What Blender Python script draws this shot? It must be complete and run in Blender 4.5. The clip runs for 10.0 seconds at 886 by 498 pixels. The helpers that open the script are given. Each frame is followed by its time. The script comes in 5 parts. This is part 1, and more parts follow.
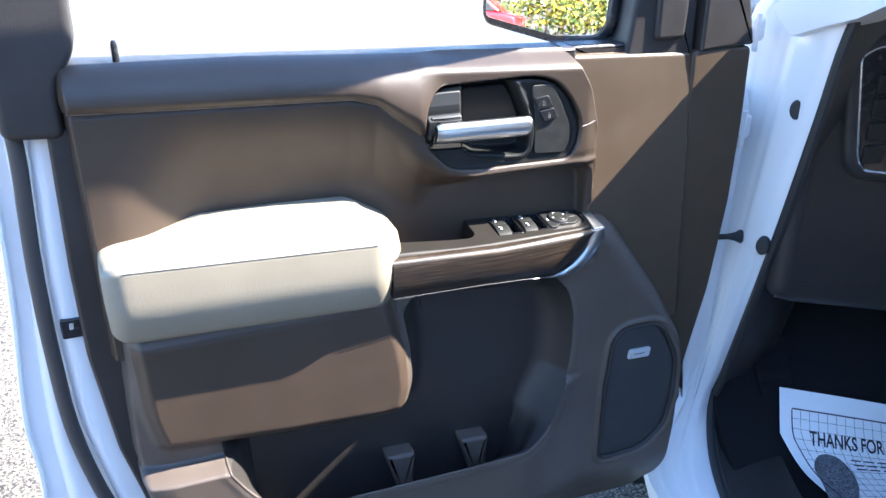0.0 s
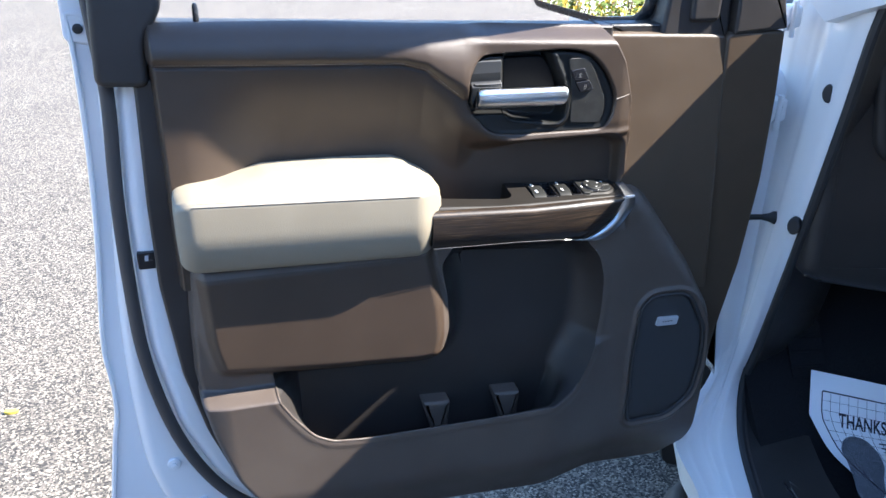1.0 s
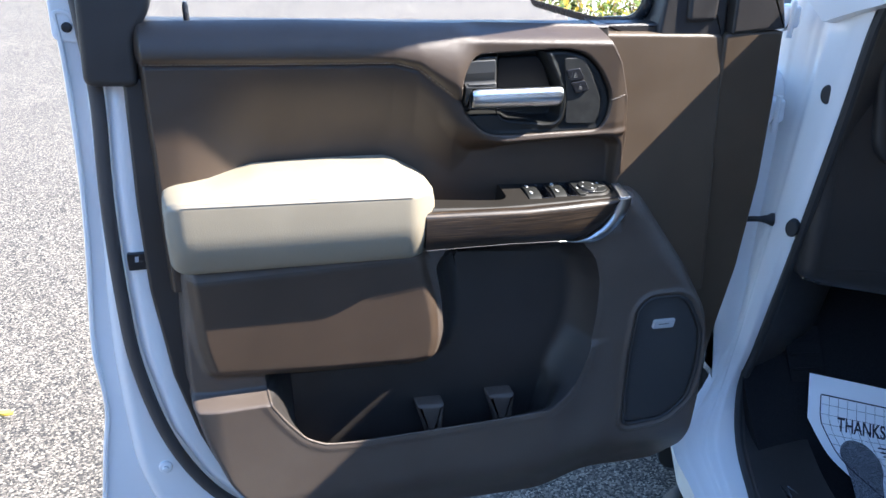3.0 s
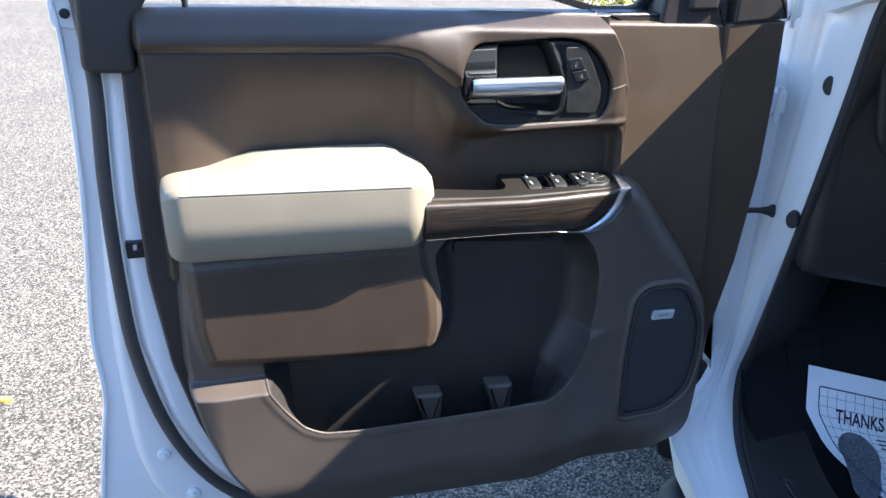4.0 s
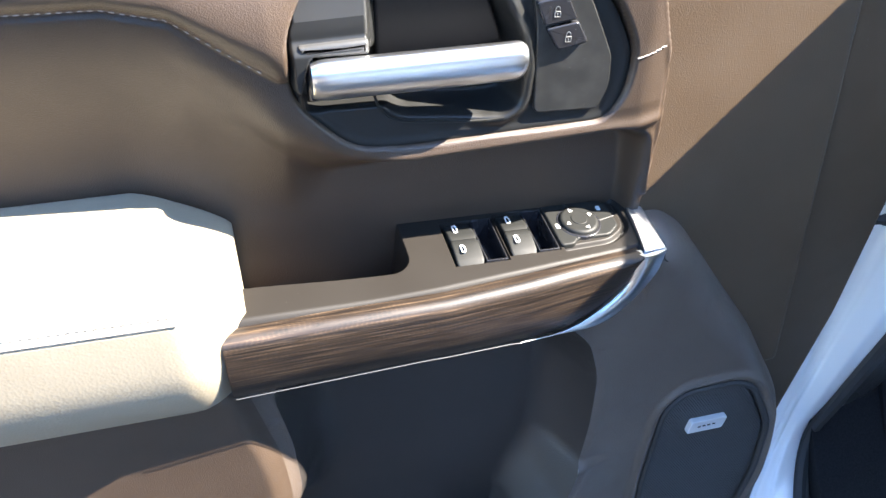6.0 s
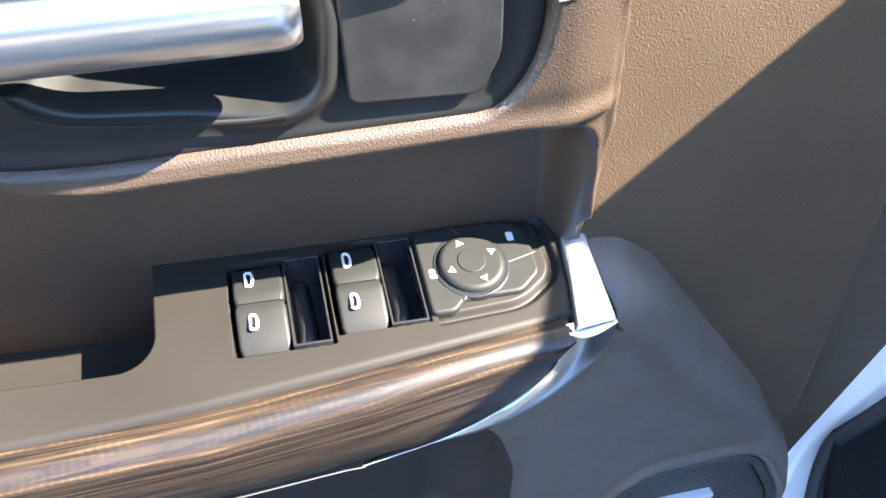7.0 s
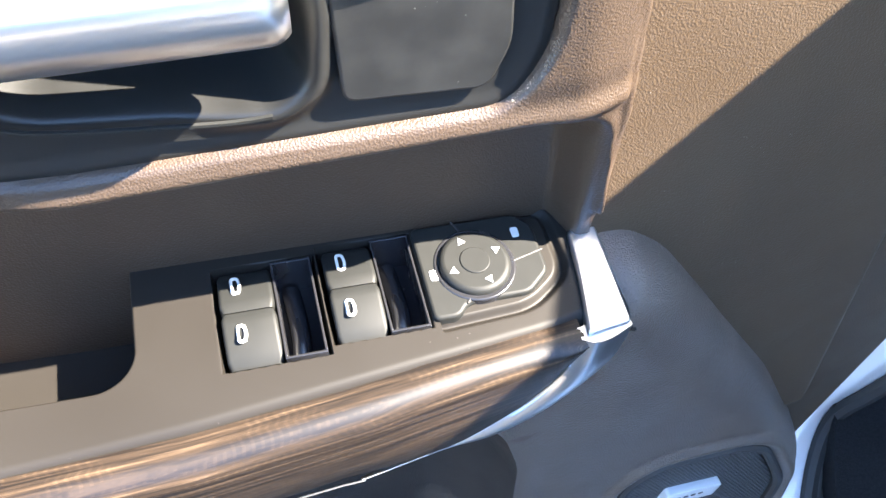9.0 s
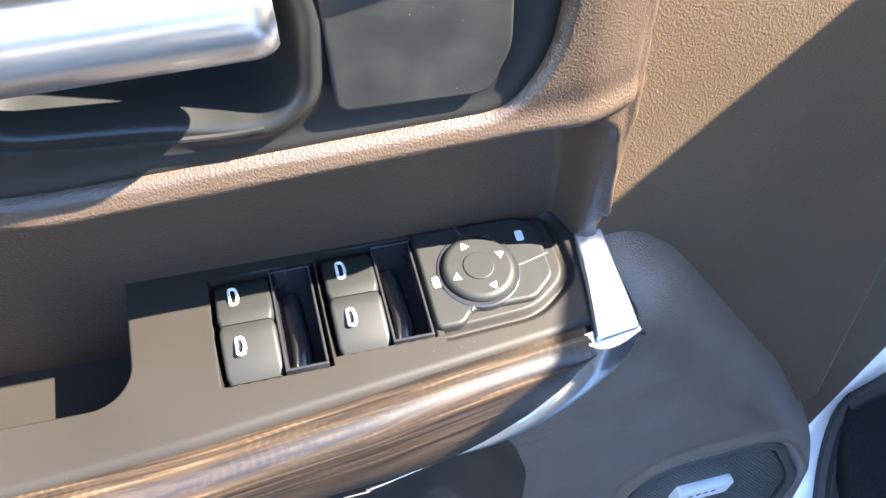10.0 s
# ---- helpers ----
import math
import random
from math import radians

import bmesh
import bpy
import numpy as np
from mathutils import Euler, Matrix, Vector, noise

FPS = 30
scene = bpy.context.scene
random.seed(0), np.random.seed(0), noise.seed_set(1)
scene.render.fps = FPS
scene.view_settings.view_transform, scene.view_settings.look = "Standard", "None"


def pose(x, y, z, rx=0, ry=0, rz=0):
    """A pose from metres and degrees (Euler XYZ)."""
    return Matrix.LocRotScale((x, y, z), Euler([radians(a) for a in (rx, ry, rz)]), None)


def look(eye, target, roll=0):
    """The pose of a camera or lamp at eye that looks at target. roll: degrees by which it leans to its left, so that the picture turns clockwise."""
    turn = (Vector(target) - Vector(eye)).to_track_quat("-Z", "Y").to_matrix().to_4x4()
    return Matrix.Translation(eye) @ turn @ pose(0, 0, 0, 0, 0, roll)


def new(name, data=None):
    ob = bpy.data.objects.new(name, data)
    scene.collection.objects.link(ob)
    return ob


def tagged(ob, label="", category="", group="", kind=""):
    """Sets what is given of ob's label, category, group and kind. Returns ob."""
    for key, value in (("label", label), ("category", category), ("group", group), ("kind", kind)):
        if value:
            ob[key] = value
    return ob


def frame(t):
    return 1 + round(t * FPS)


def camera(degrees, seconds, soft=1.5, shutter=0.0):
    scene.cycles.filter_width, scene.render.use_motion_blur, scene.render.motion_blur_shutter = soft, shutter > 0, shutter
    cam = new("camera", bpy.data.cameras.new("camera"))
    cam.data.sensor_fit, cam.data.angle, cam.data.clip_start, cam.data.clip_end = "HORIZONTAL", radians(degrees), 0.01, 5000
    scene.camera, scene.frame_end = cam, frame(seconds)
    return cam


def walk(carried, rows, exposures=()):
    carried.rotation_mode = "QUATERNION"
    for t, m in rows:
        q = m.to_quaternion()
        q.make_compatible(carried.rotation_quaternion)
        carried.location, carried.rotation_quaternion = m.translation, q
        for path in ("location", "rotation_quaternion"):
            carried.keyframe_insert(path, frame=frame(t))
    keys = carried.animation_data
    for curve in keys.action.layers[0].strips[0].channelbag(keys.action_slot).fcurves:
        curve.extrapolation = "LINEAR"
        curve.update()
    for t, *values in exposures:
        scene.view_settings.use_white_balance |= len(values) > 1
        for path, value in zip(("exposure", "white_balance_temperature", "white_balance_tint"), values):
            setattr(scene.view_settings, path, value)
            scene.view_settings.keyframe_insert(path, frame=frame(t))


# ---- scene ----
cam = camera(54.9, 10.0)
PATH = [
    (0, (0.09, -1.199, 1.693), (0.726, 0.503, 0.857), -0.6),
    (0.5, (0.095, -1.32, 1.676), (0.597, 0.431, 0.851), -0.1),
    (1, (0.092, -1.358, 1.659), (0.578, 0.403, 0.844), -0.1),
    (1.5, (0.088, -1.377, 1.658), (0.57, 0.385, 0.844), -0.0),
    (2, (0.096, -1.364, 1.654), (0.58, 0.398, 0.842), -0.0),
    (2.5, (0.106, -1.351, 1.654), (0.59, 0.412, 0.842), -0.1),
    (4, (0.112, -1.344, 1.652), (0.592, 0.409, 0.817), 0.3),
    (4.5, (0.126, -1.323, 1.652), (0.602, 0.405, 0.766), 0.4),
    (5, (0.186, -1.207, 1.638), (0.653, 0.476, 0.664), 0.4),
    (5.5, (0.331, -0.87, 1.617), (0.781, 0.748, 0.532), 0.0),
    (6, (0.469, -0.559, 1.575), (0.9, 0.973, 0.363), -0.3),
    (6.2, (0.526, -0.473, 1.548), (0.939, 1.008, 0.269), -0.3),
    (7.3, (0.696, -0.234, 1.451), (0.986, 1.042, -0.061), 0.0),
    (7.5, (0.689, -0.227, 1.456), (1.009, 1.03, -0.066), 0.8),
    (8, (0.665, -0.234, 1.458), (1.027, 1.021, -0.057), 2.5),
    (8.5, (0.67, -0.235, 1.459), (1.002, 1.025, -0.058), 0.8),
    (9, (0.682, -0.228, 1.449), (1.008, 1.014, -0.085), 0.1),
    (9.5, (0.682, -0.22, 1.447), (1.008, 1.006, -0.099), -0.1),
    (10, (0.689, -0.214, 1.447), (0.987, 1.006, -0.11), -1.5),
]
walk(cam, [(t, look(eye, target, roll)) for t, eye, target, roll in PATH],
     [(0, 2.95, 6100, 10), (0.3, 2.65, 6100, 10), (0.8, 2.4, 6100, 10), (2.5, 2.35, 6100, 10), (4.5, 2.4, 6200, 10), (5.0, 2.65, 6350, 10), (5.5, 3.2, 6600, 10), (6.2, 3.4, 6550, 10), (7.3, 3.95, 6700, 10), (10, 3.95, 6700, 10)])
# light: late-morning sun from the truck's far side, clear sky
SUN = Vector((1.0, -0.28, 1.0)).normalized()
world = bpy.data.worlds.new("sky")
scene.world = world
world.use_nodes = True
wn = world.node_tree.nodes
sky = wn.new("ShaderNodeTexSky")
sky.sky_type, sky.sun_disc = "NISHITA", False
sky.ozone_density, sky.dust_density = 5.5, 0.3
sky.sun_elevation, sky.sun_rotation = math.asin(SUN.z), math.atan2(SUN.x, SUN.y)
wn["Background"].inputs["Strength"].default_value = 0.128
world.node_tree.links.new(sky.outputs[0], wn["Background"].inputs[0])
sun_data = bpy.data.lights.new("sun", "SUN")
sun_data.energy, sun_data.angle, sun_data.color = 5.0, radians(0.5), (1.0, 0.92, 0.81)
sun = new("sun", sun_data)
sun.matrix_basis = look(tuple(SUN * 20), (0, 0, 0))


# ---- mesh helpers ----
def rounded(poly, r, n=5):
    """A closed outline with its corners turned into arcs; r: one radius or one for each corner."""
    p = np.array(poly, float)
    rs = [r] * len(p) if np.isscalar(r) else r
    out = []
    for i, c in enumerate(p):
        a, b = p[i - 1] - c, p[(i + 1) % len(p)] - c
        la, lb = np.linalg.norm(a), np.linalg.norm(b)
        d = min(rs[i], 0.45 * la, 0.45 * lb)
        s, e = c + a / la * d, c + b / lb * d
        for k in range(n + 1):
            t = k / n
            out.append((1 - t) ** 2 * s + 2 * t * (1 - t) * c + t * t * e)
    return np.array(out)


def spline(pts, n=8, closed=False):
    """Catmull-Rom through the points."""
    p = np.array(pts, float)
    m = len(p)
    out = []
    for i in range(m if closed else m - 1):
        g = [p[(i + k) % m] if closed else p[min(max(i + k, 0), m - 1)] for k in (-1, 0, 1, 2)]
        for k in range(n):
            t = k / n
            out.append(0.5 * (2 * g[1] + (g[2] - g[0]) * t + (2 * g[0] - 5 * g[1] + 4 * g[2] - g[3]) * t * t
                              + (3 * g[1] - g[0] - 3 * g[2] + g[3]) * t ** 3))
    if not closed:
        out.append(p[-1])
    return np.array(out)


def inset(poly, d):
    """The outline moved inwards by d (counter-clockwise or clockwise)."""
    p = np.array(poly, float)
    e = np.roll(p, -1, 0) - p
    e /= np.linalg.norm(e, axis=1)[:, None] + 1e-12
    nrm = np.stack([-e[:, 1], e[:, 0]], 1)
    area = np.sum(p[:, 0] * np.roll(p[:, 1], -1) - np.roll(p[:, 0], -1) * p[:, 1])
    if area < 0:
        nrm = -nrm
    m = nrm + np.roll(nrm, 1, 0)
    m /= (np.sum(m * m, 1) / 2)[:, None] + 1e-9
    return p + np.clip(m, -2, 2) * d


def sdf(poly, X, Z):
    """Signed distance to a closed outline, negative inside."""
    p = np.array(poly, float)
    best = np.full(X.shape, 1e9)
    inside = np.zeros(X.shape, bool)
    for a, b in zip(p, np.roll(p, -1, 0)):
        ex, ez = b - a
        wx, wz = X - a[0], Z - a[1]
        t = np.clip((wx * ex + wz * ez) / (ex * ex + ez * ez + 1e-12), 0, 1)
        best = np.minimum(best, (wx - ex * t) ** 2 + (wz - ez * t) ** 2)
        cross = (a[1] > Z) != (b[1] > Z)
        inside ^= cross & (X < ex * (Z - a[1]) / (ez if abs(ez) > 1e-12 else 1e-12) + a[0])
    return np.where(inside, -1, 1) * np.sqrt(best)


def ramp(v, a, b):
    t = np.clip((v - a) / (b - a), 0, 1)
    return t * t * (3 - 2 * t)


def mesh_of(verts, faces, sharp=40):
    me = bpy.data.meshes.new("mesh")
    me.from_pydata([tuple(map(float, v)) for v in verts], [], [tuple(map(int, f)) for f in faces])
    me.polygons.foreach_set("use_smooth", [True] * len(me.polygons))
    if sharp < 180:
        me.set_sharp_from_angle(angle=radians(sharp))
    me.update()
    return me


def link(name, me, material, parent=None, label=""):
    ob = new(name, me)
    me.name = name
    if material is not None:
        me.materials.append(material)
    if parent is not None:
        ob.parent = parent
        if parent.type == "EMPTY":
            ob.matrix_parent_inverse = parent.matrix_basis.inverted()
    return tagged(ob, label)


def part(name, geo, material, parent, label="", sharp=40):
    """One mesh object under a thing or a part; geo: (verts, faces)."""
    return link(name, mesh_of(*geo, sharp), material, parent, label)


def thing(name, at, label, category, group="", kind=""):
    ob = new(name)
    ob.empty_display_size = 0.1
    ob.matrix_basis = Matrix.Translation(at)
    return tagged(ob, label, category, group, kind)


def join(*geos):
    verts, faces = [], []
    for v, f in geos:
        o = len(verts)
        verts += [tuple(c) for c in v]
        faces += [tuple(i + o for i in g) for g in f]
    return verts, faces


def loft(rings, closed=True, caps=True):
    """Skin over rings of equal count."""
    n = len(rings[0])
    verts = [tuple(v) for r in rings for v in r]
    faces = []
    for i in range(len(rings) - 1):
        for k in range(n if closed else n - 1):
            a, b = i * n + k, i * n + (k + 1) % n
            faces.append((a, b, b + n, a + n))
    if caps and closed:
        faces.append(tuple(range(n))[::-1])
        faces.append(tuple((len(rings) - 1) * n + k for k in range(n)))
    return verts, faces


def door_face(a, b, d):
    return (a, d, b)


def flat_face(a, b, d):
    return (a, b, d)


def slab(outline, back, front, bevel=0.003, to=door_face, steps=3, crown=0.0):
    """A plate with a rounded front edge. In door_face the outline is x, z and the depth y; in flat_face x, y and z."""
    s = 1 if front > back else -1
    rings = [[to(*p, back) for p in outline]]
    for k in range(steps + 1):
        a = k / steps * math.pi / 2
        q = inset(outline, bevel * (1 - math.cos(a)))
        rings.append([to(*p, front - s * bevel * (1 - math.sin(a))) for p in q])
    if not crown:
        q = inset(outline, bevel * 1.12)
        rings.append([to(*p, front) for p in q])
    if crown:
        mid = np.mean(outline, 0)
        q = inset(outline, bevel)
        for k in (0.75, 0.4):
            rings.append([to(*(mid + (p - mid) * k), front + s * crown * (1 - k * k)) for p in q])
    return loft(rings)


def rect(x0, x1, z0, z1, r=0.004, n=4):
    return rounded([(x0, z0), (x1, z0), (x1, z1), (x0, z1)], r, n)


def tube(path, r, n=8, closed=False, flat=1.0):
    """A round bar along a path; r: a radius or one for each point; flat squeezes it along y."""
    p = np.array(path, float)
    rs = np.full(len(p), r) if np.isscalar(r) else np.array(r)
    rings = []
    up = np.array((0.13, 0.31, 0.94))
    for i in range(len(p)):
        t = (p[(i + 1) % len(p)] if closed or i + 1 < len(p) else p[i]) - (p[i - 1] if closed or i else p[i])
        t /= np.linalg.norm(t)
        u = np.cross(t, up)
        u /= np.linalg.norm(u)
        w = np.cross(u, t)
        up = w
        ring = []
        for k in range(n):
            a = 2 * math.pi * k / n
            v = rs[i] * (math.cos(a) * u + math.sin(a) * w)
            v[1] *= flat
            ring.append(p[i] + v)
        rings.append(ring)
    if closed:
        rings.append(rings[0])
    return loft(rings, caps=not closed)


def grid(X, Y, Z):
    """A sheet from three arrays of equal shape."""
    m, n = X.shape
    verts = np.stack([X, Y, Z], -1).reshape(-1, 3)
    i = np.arange((m - 1) * n).reshape(m - 1, n)[:, :-1].ravel()
    return verts, np.stack([i, i + 1, i + n + 1, i + n], 1)


def trimmed(X, Z, reach, depth):
    """A sheet over x, z kept where reach(X, Z) is below 0, with its border drawn on to that line."""
    D = reach(X, Z)
    dx, dz = X[0, 1] - X[0, 0], Z[1, 0] - Z[0, 0]
    gz, gx = np.gradient(D, dz, dx)
    size = np.maximum(gx * gx + gz * gz, 0.2)
    out = (D > 0) & (D < 1.5 * dx)
    X, Z = np.where(out, X - D * gx / size, X), np.where(out, Z - D * gz / size, Z)
    verts, faces = grid(X, depth(X, Z), Z)
    faces = faces[(D < 1.05 * dx).ravel()[faces].all(1)]
    used = np.unique(faces)
    index = np.zeros(len(verts), int)
    index[used] = np.arange(len(used))
    return verts[used], index[faces]


def disc(c, r, y0, y1, bevel=0.002, n=24, to=door_face):
    return slab([(c[0] + r * math.cos(2 * math.pi * k / n), c[1] + r * math.sin(2 * math.pi * k / n)) for k in range(n)], y0, y1, bevel, to)


def ribbon(a, b, bulge, thick, steps=6, side=Vector((-0.8, -0.6, 0))):
    """A solid band between two lines of equal count, bowed out towards side."""
    a, b, s = np.array(a), np.array(b), np.array(side)
    rings = []
    for p, q in zip(a, b):
        front = [p + (q - p) * k / steps + s * bulge * math.sin(math.pi * k / steps) for k in range(steps + 1)]
        back = [v - s * thick for v in reversed(front)]
        rings.append(front + back)
    return loft(rings)


# ---- materials ----
def material(name, color, rough=0.5, metal=0.0, coat=0.0, spec=0.5):
    m = bpy.data.materials.new(name)
    m.use_nodes = True
    b = m.node_tree.nodes["Principled BSDF"]
    b.inputs["Base Color"].default_value = (*color, 1)
    b.inputs["Roughness"].default_value = rough
    b.inputs["Metallic"].default_value = metal
    b.inputs["Coat Weight"].default_value = coat
    b.inputs["Specular IOR Level"].default_value = spec
    return m


def node(m, kind, **values):
    n = m.node_tree.nodes.new(kind)
    for key, value in values.items():
        if key in n.inputs:
            n.inputs[key].default_value = value
    return n


def wire(m, a, b):
    m.node_tree.links.new(a, b)


def coords(m, scale=(1, 1, 1)):
    t, k = node(m, "ShaderNodeTexCoord"), node(m, "ShaderNodeMapping", Scale=scale)
    wire(m, t.outputs["Object"], k.inputs["Vector"])
    return k.outputs["Vector"]


def mottle(m, color_a, color_b, scale, detail=4.0, low=0.35, high=0.65, scale3=(1, 1, 1)):
    """Base colour that wanders between two tones."""
    b = m.node_tree.nodes["Principled BSDF"]
    n = node(m, "ShaderNodeTexNoise", Scale=scale, Detail=detail)
    wire(m, coords(m, scale3), n.inputs["Vector"])
    r = node(m, "ShaderNodeValToRGB")
    r.color_ramp.elements[0].position, r.color_ramp.elements[1].position = low, high
    r.color_ramp.elements[0].color, r.color_ramp.elements[1].color = (*color_a, 1), (*color_b, 1)
    wire(m, n.outputs["Fac"], r.inputs["Fac"])
    wire(m, r.outputs["Color"], b.inputs["Base Color"])
    return r


def relief(m, scale, strength, distance, voronoi=False, scale3=(1, 1, 1)):
    b = m.node_tree.nodes["Principled BSDF"]
    n = node(m, "ShaderNodeTexVoronoi" if voronoi else "ShaderNodeTexNoise", Scale=scale)
    if voronoi:
        n.feature = "SMOOTH_F1"
        n.inputs["Smoothness"].default_value = 0.6
    wire(m, coords(m, scale3), n.inputs["Vector"])
    k = node(m, "ShaderNodeBump", Strength=strength, Distance=distance)
    wire(m, n.outputs["Distance" if voronoi else "Fac"], k.inputs["Height"])
    if b.inputs["Normal"].links:
        wire(m, b.inputs["Normal"].links[0].from_socket, k.inputs["Normal"])
    wire(m, k.outputs["Normal"], b.inputs["Normal"])


def smudge(m, low, high, scale):
    """Roughness that varies with handling and dust."""
    b = m.node_tree.nodes["Principled BSDF"]
    n = node(m, "ShaderNodeTexNoise", Scale=scale, Detail=2.0)
    wire(m, coords(m), n.inputs["Vector"])
    r = node(m, "ShaderNodeMapRange")
    r.inputs["From Min"].default_value, r.inputs["From Max"].default_value = 0.15, 0.85
    r.inputs["To Min"].default_value, r.inputs["To Max"].default_value = low, high
    wire(m, n.outputs["Fac"], r.inputs["Value"])
    wire(m, r.outputs["Result"], b.inputs["Roughness"])


def dust(m, scale, size, color=(0.30, 0.29, 0.27)):
    """Sparse pale specks of lint and dust."""
    b = m.node_tree.nodes["Principled BSDF"]
    v = node(m, "ShaderNodeTexVoronoi", Scale=scale)
    wire(m, coords(m), v.inputs["Vector"])
    n = node(m, "ShaderNodeTexNoise", Scale=22.0, Detail=2.0)
    wire(m, coords(m), n.inputs["Vector"])
    near = node(m, "ShaderNodeMath")
    near.operation = "LESS_THAN"
    near.inputs[1].default_value = size
    wire(m, v.outputs["Distance"], near.inputs[0])
    some = node(m, "ShaderNodeMath")
    some.operation = "GREATER_THAN"
    some.inputs[1].default_value = 0.55
    wire(m, n.outputs["Fac"], some.inputs[0])
    both = node(m, "ShaderNodeMath")
    both.operation = "MULTIPLY"
    wire(m, near.outputs[0], both.inputs[0])
    wire(m, some.outputs[0], both.inputs[1])
    mix = node(m, "ShaderNodeMix")
    mix.data_type = "RGBA"
    wire(m, both.outputs[0], mix.inputs["Factor"])
    if b.inputs["Base Color"].links:
        wire(m, b.inputs["Base Color"].links[0].from_socket, mix.inputs["A"])
    else:
        mix.inputs["A"].default_value = b.inputs["Base Color"].default_value
    mix.inputs["B"].default_value = (*color, 1)
    wire(m, mix.outputs["Result"], b.inputs["Base Color"])


def leather(name, a, b, rough, grain=420, depth=0.0006, strength=0.35):
    m = material(name, a, rough)
    mottle(m, a, b, 9)
    smudge(m, rough - 0.06, rough + 0.08, 30)
    relief(m, grain, strength, depth, voronoi=True)
    relief(m, 6, 0.08, 0.004)
    return m


BROWN = leather("brown_leatherette", (0.0425, 0.0286, 0.0192), (0.052, 0.0349, 0.0236), 0.42, 1050, 0.0006, 0.42)
PANEL = leather("olive_brown_plastic", (0.056, 0.0365, 0.021), (0.066, 0.0435, 0.0255), 0.47, 950, 0.0006, 0.40)
DARK = leather("dark_moulded_plastic", (0.024, 0.021, 0.0195), (0.030, 0.026, 0.024), 0.40, 950, 0.0007, 0.45)
LOWER = leather("brown_grey_moulding", (0.074, 0.057, 0.046), (0.088, 0.070, 0.057), 0.38, 950, 0.0008, 0.55)
CREAM = leather("cream_leather", (0.240, 0.206, 0.150), (0.268, 0.231, 0.169), 0.55, 420, 0.0005, 0.25)
BLACK = material("black_gloss_plastic", (0.015, 0.015, 0.017), 0.22)
smudge(BLACK, 0.16, 0.34, 60)
BEZEL = material("grey_black_plastic", (0.012, 0.0122, 0.0118), 0.38, spec=0.32)
smudge(BEZEL, 0.32, 0.48, 60)
BUTTON = material("switch_plastic", (0.0125, 0.0129, 0.0120), 0.5, spec=0.22)
smudge(BUTTON, 0.46, 0.58, 120)
SHELF = material("satin_brown_plastic", (0.0135, 0.0115, 0.0095), 0.52, spec=0.22)
smudge(SHELF, 0.46, 0.56, 25)
dust(SHELF, 170, 0.045, (0.07, 0.066, 0.06))
dust(PANEL, 150, 0.05, (0.16, 0.145, 0.12))
CHROME = material("satin_chrome", (0.78, 0.80, 0.82), 0.16, 1.0)
smudge(CHROME, 0.13, 0.19, 40)
SATIN = material("satin_chrome_lever", (0.86, 0.87, 0.88), 0.28, 1.0)
PAINT = material("white_body_paint", (0.80, 0.79, 0.77), 0.3, 0.0, 0.7)
relief(PAINT, 30, 0.04, 0.002)
RUBBER = material("black_rubber", (0.022, 0.021, 0.021), 0.62)
relief(RUBBER, 300, 0.15, 0.0005)
CARPET = material("black_carpet", (0.009, 0.009, 0.010), 0.95, spec=0.2)
mottle(CARPET, (0.006, 0.006, 0.007), (0.014, 0.014, 0.015), 400)
relief(CARPET, 700, 0.6, 0.002)
SEAL = material("taupe_door_seal", (0.06, 0.052, 0.047), 0.6)
relief(SEAL, 400, 0.2, 0.0005)
BADGE = material("brushed_grey_metal", (0.55, 0.56, 0.57), 0.38, 0.35)
DULL = material("dull_chrome", (0.06, 0.062, 0.068), 0.6, 0.5)
SILVER = material("satin_silver_plating", (0.58, 0.60, 0.62), 0.28, 1.0)
DIM = material("dim_grey_print", (0.14, 0.14, 0.135), 0.6)
PRINT = material("pale_print", (0.5, 0.5, 0.485), 0.6)
THREAD = material("pale_thread", (0.36, 0.32, 0.28), 0.8)

# ---- ground ----
ASPHALT = material("worn_asphalt", (0.3, 0.29, 0.27), 0.85)


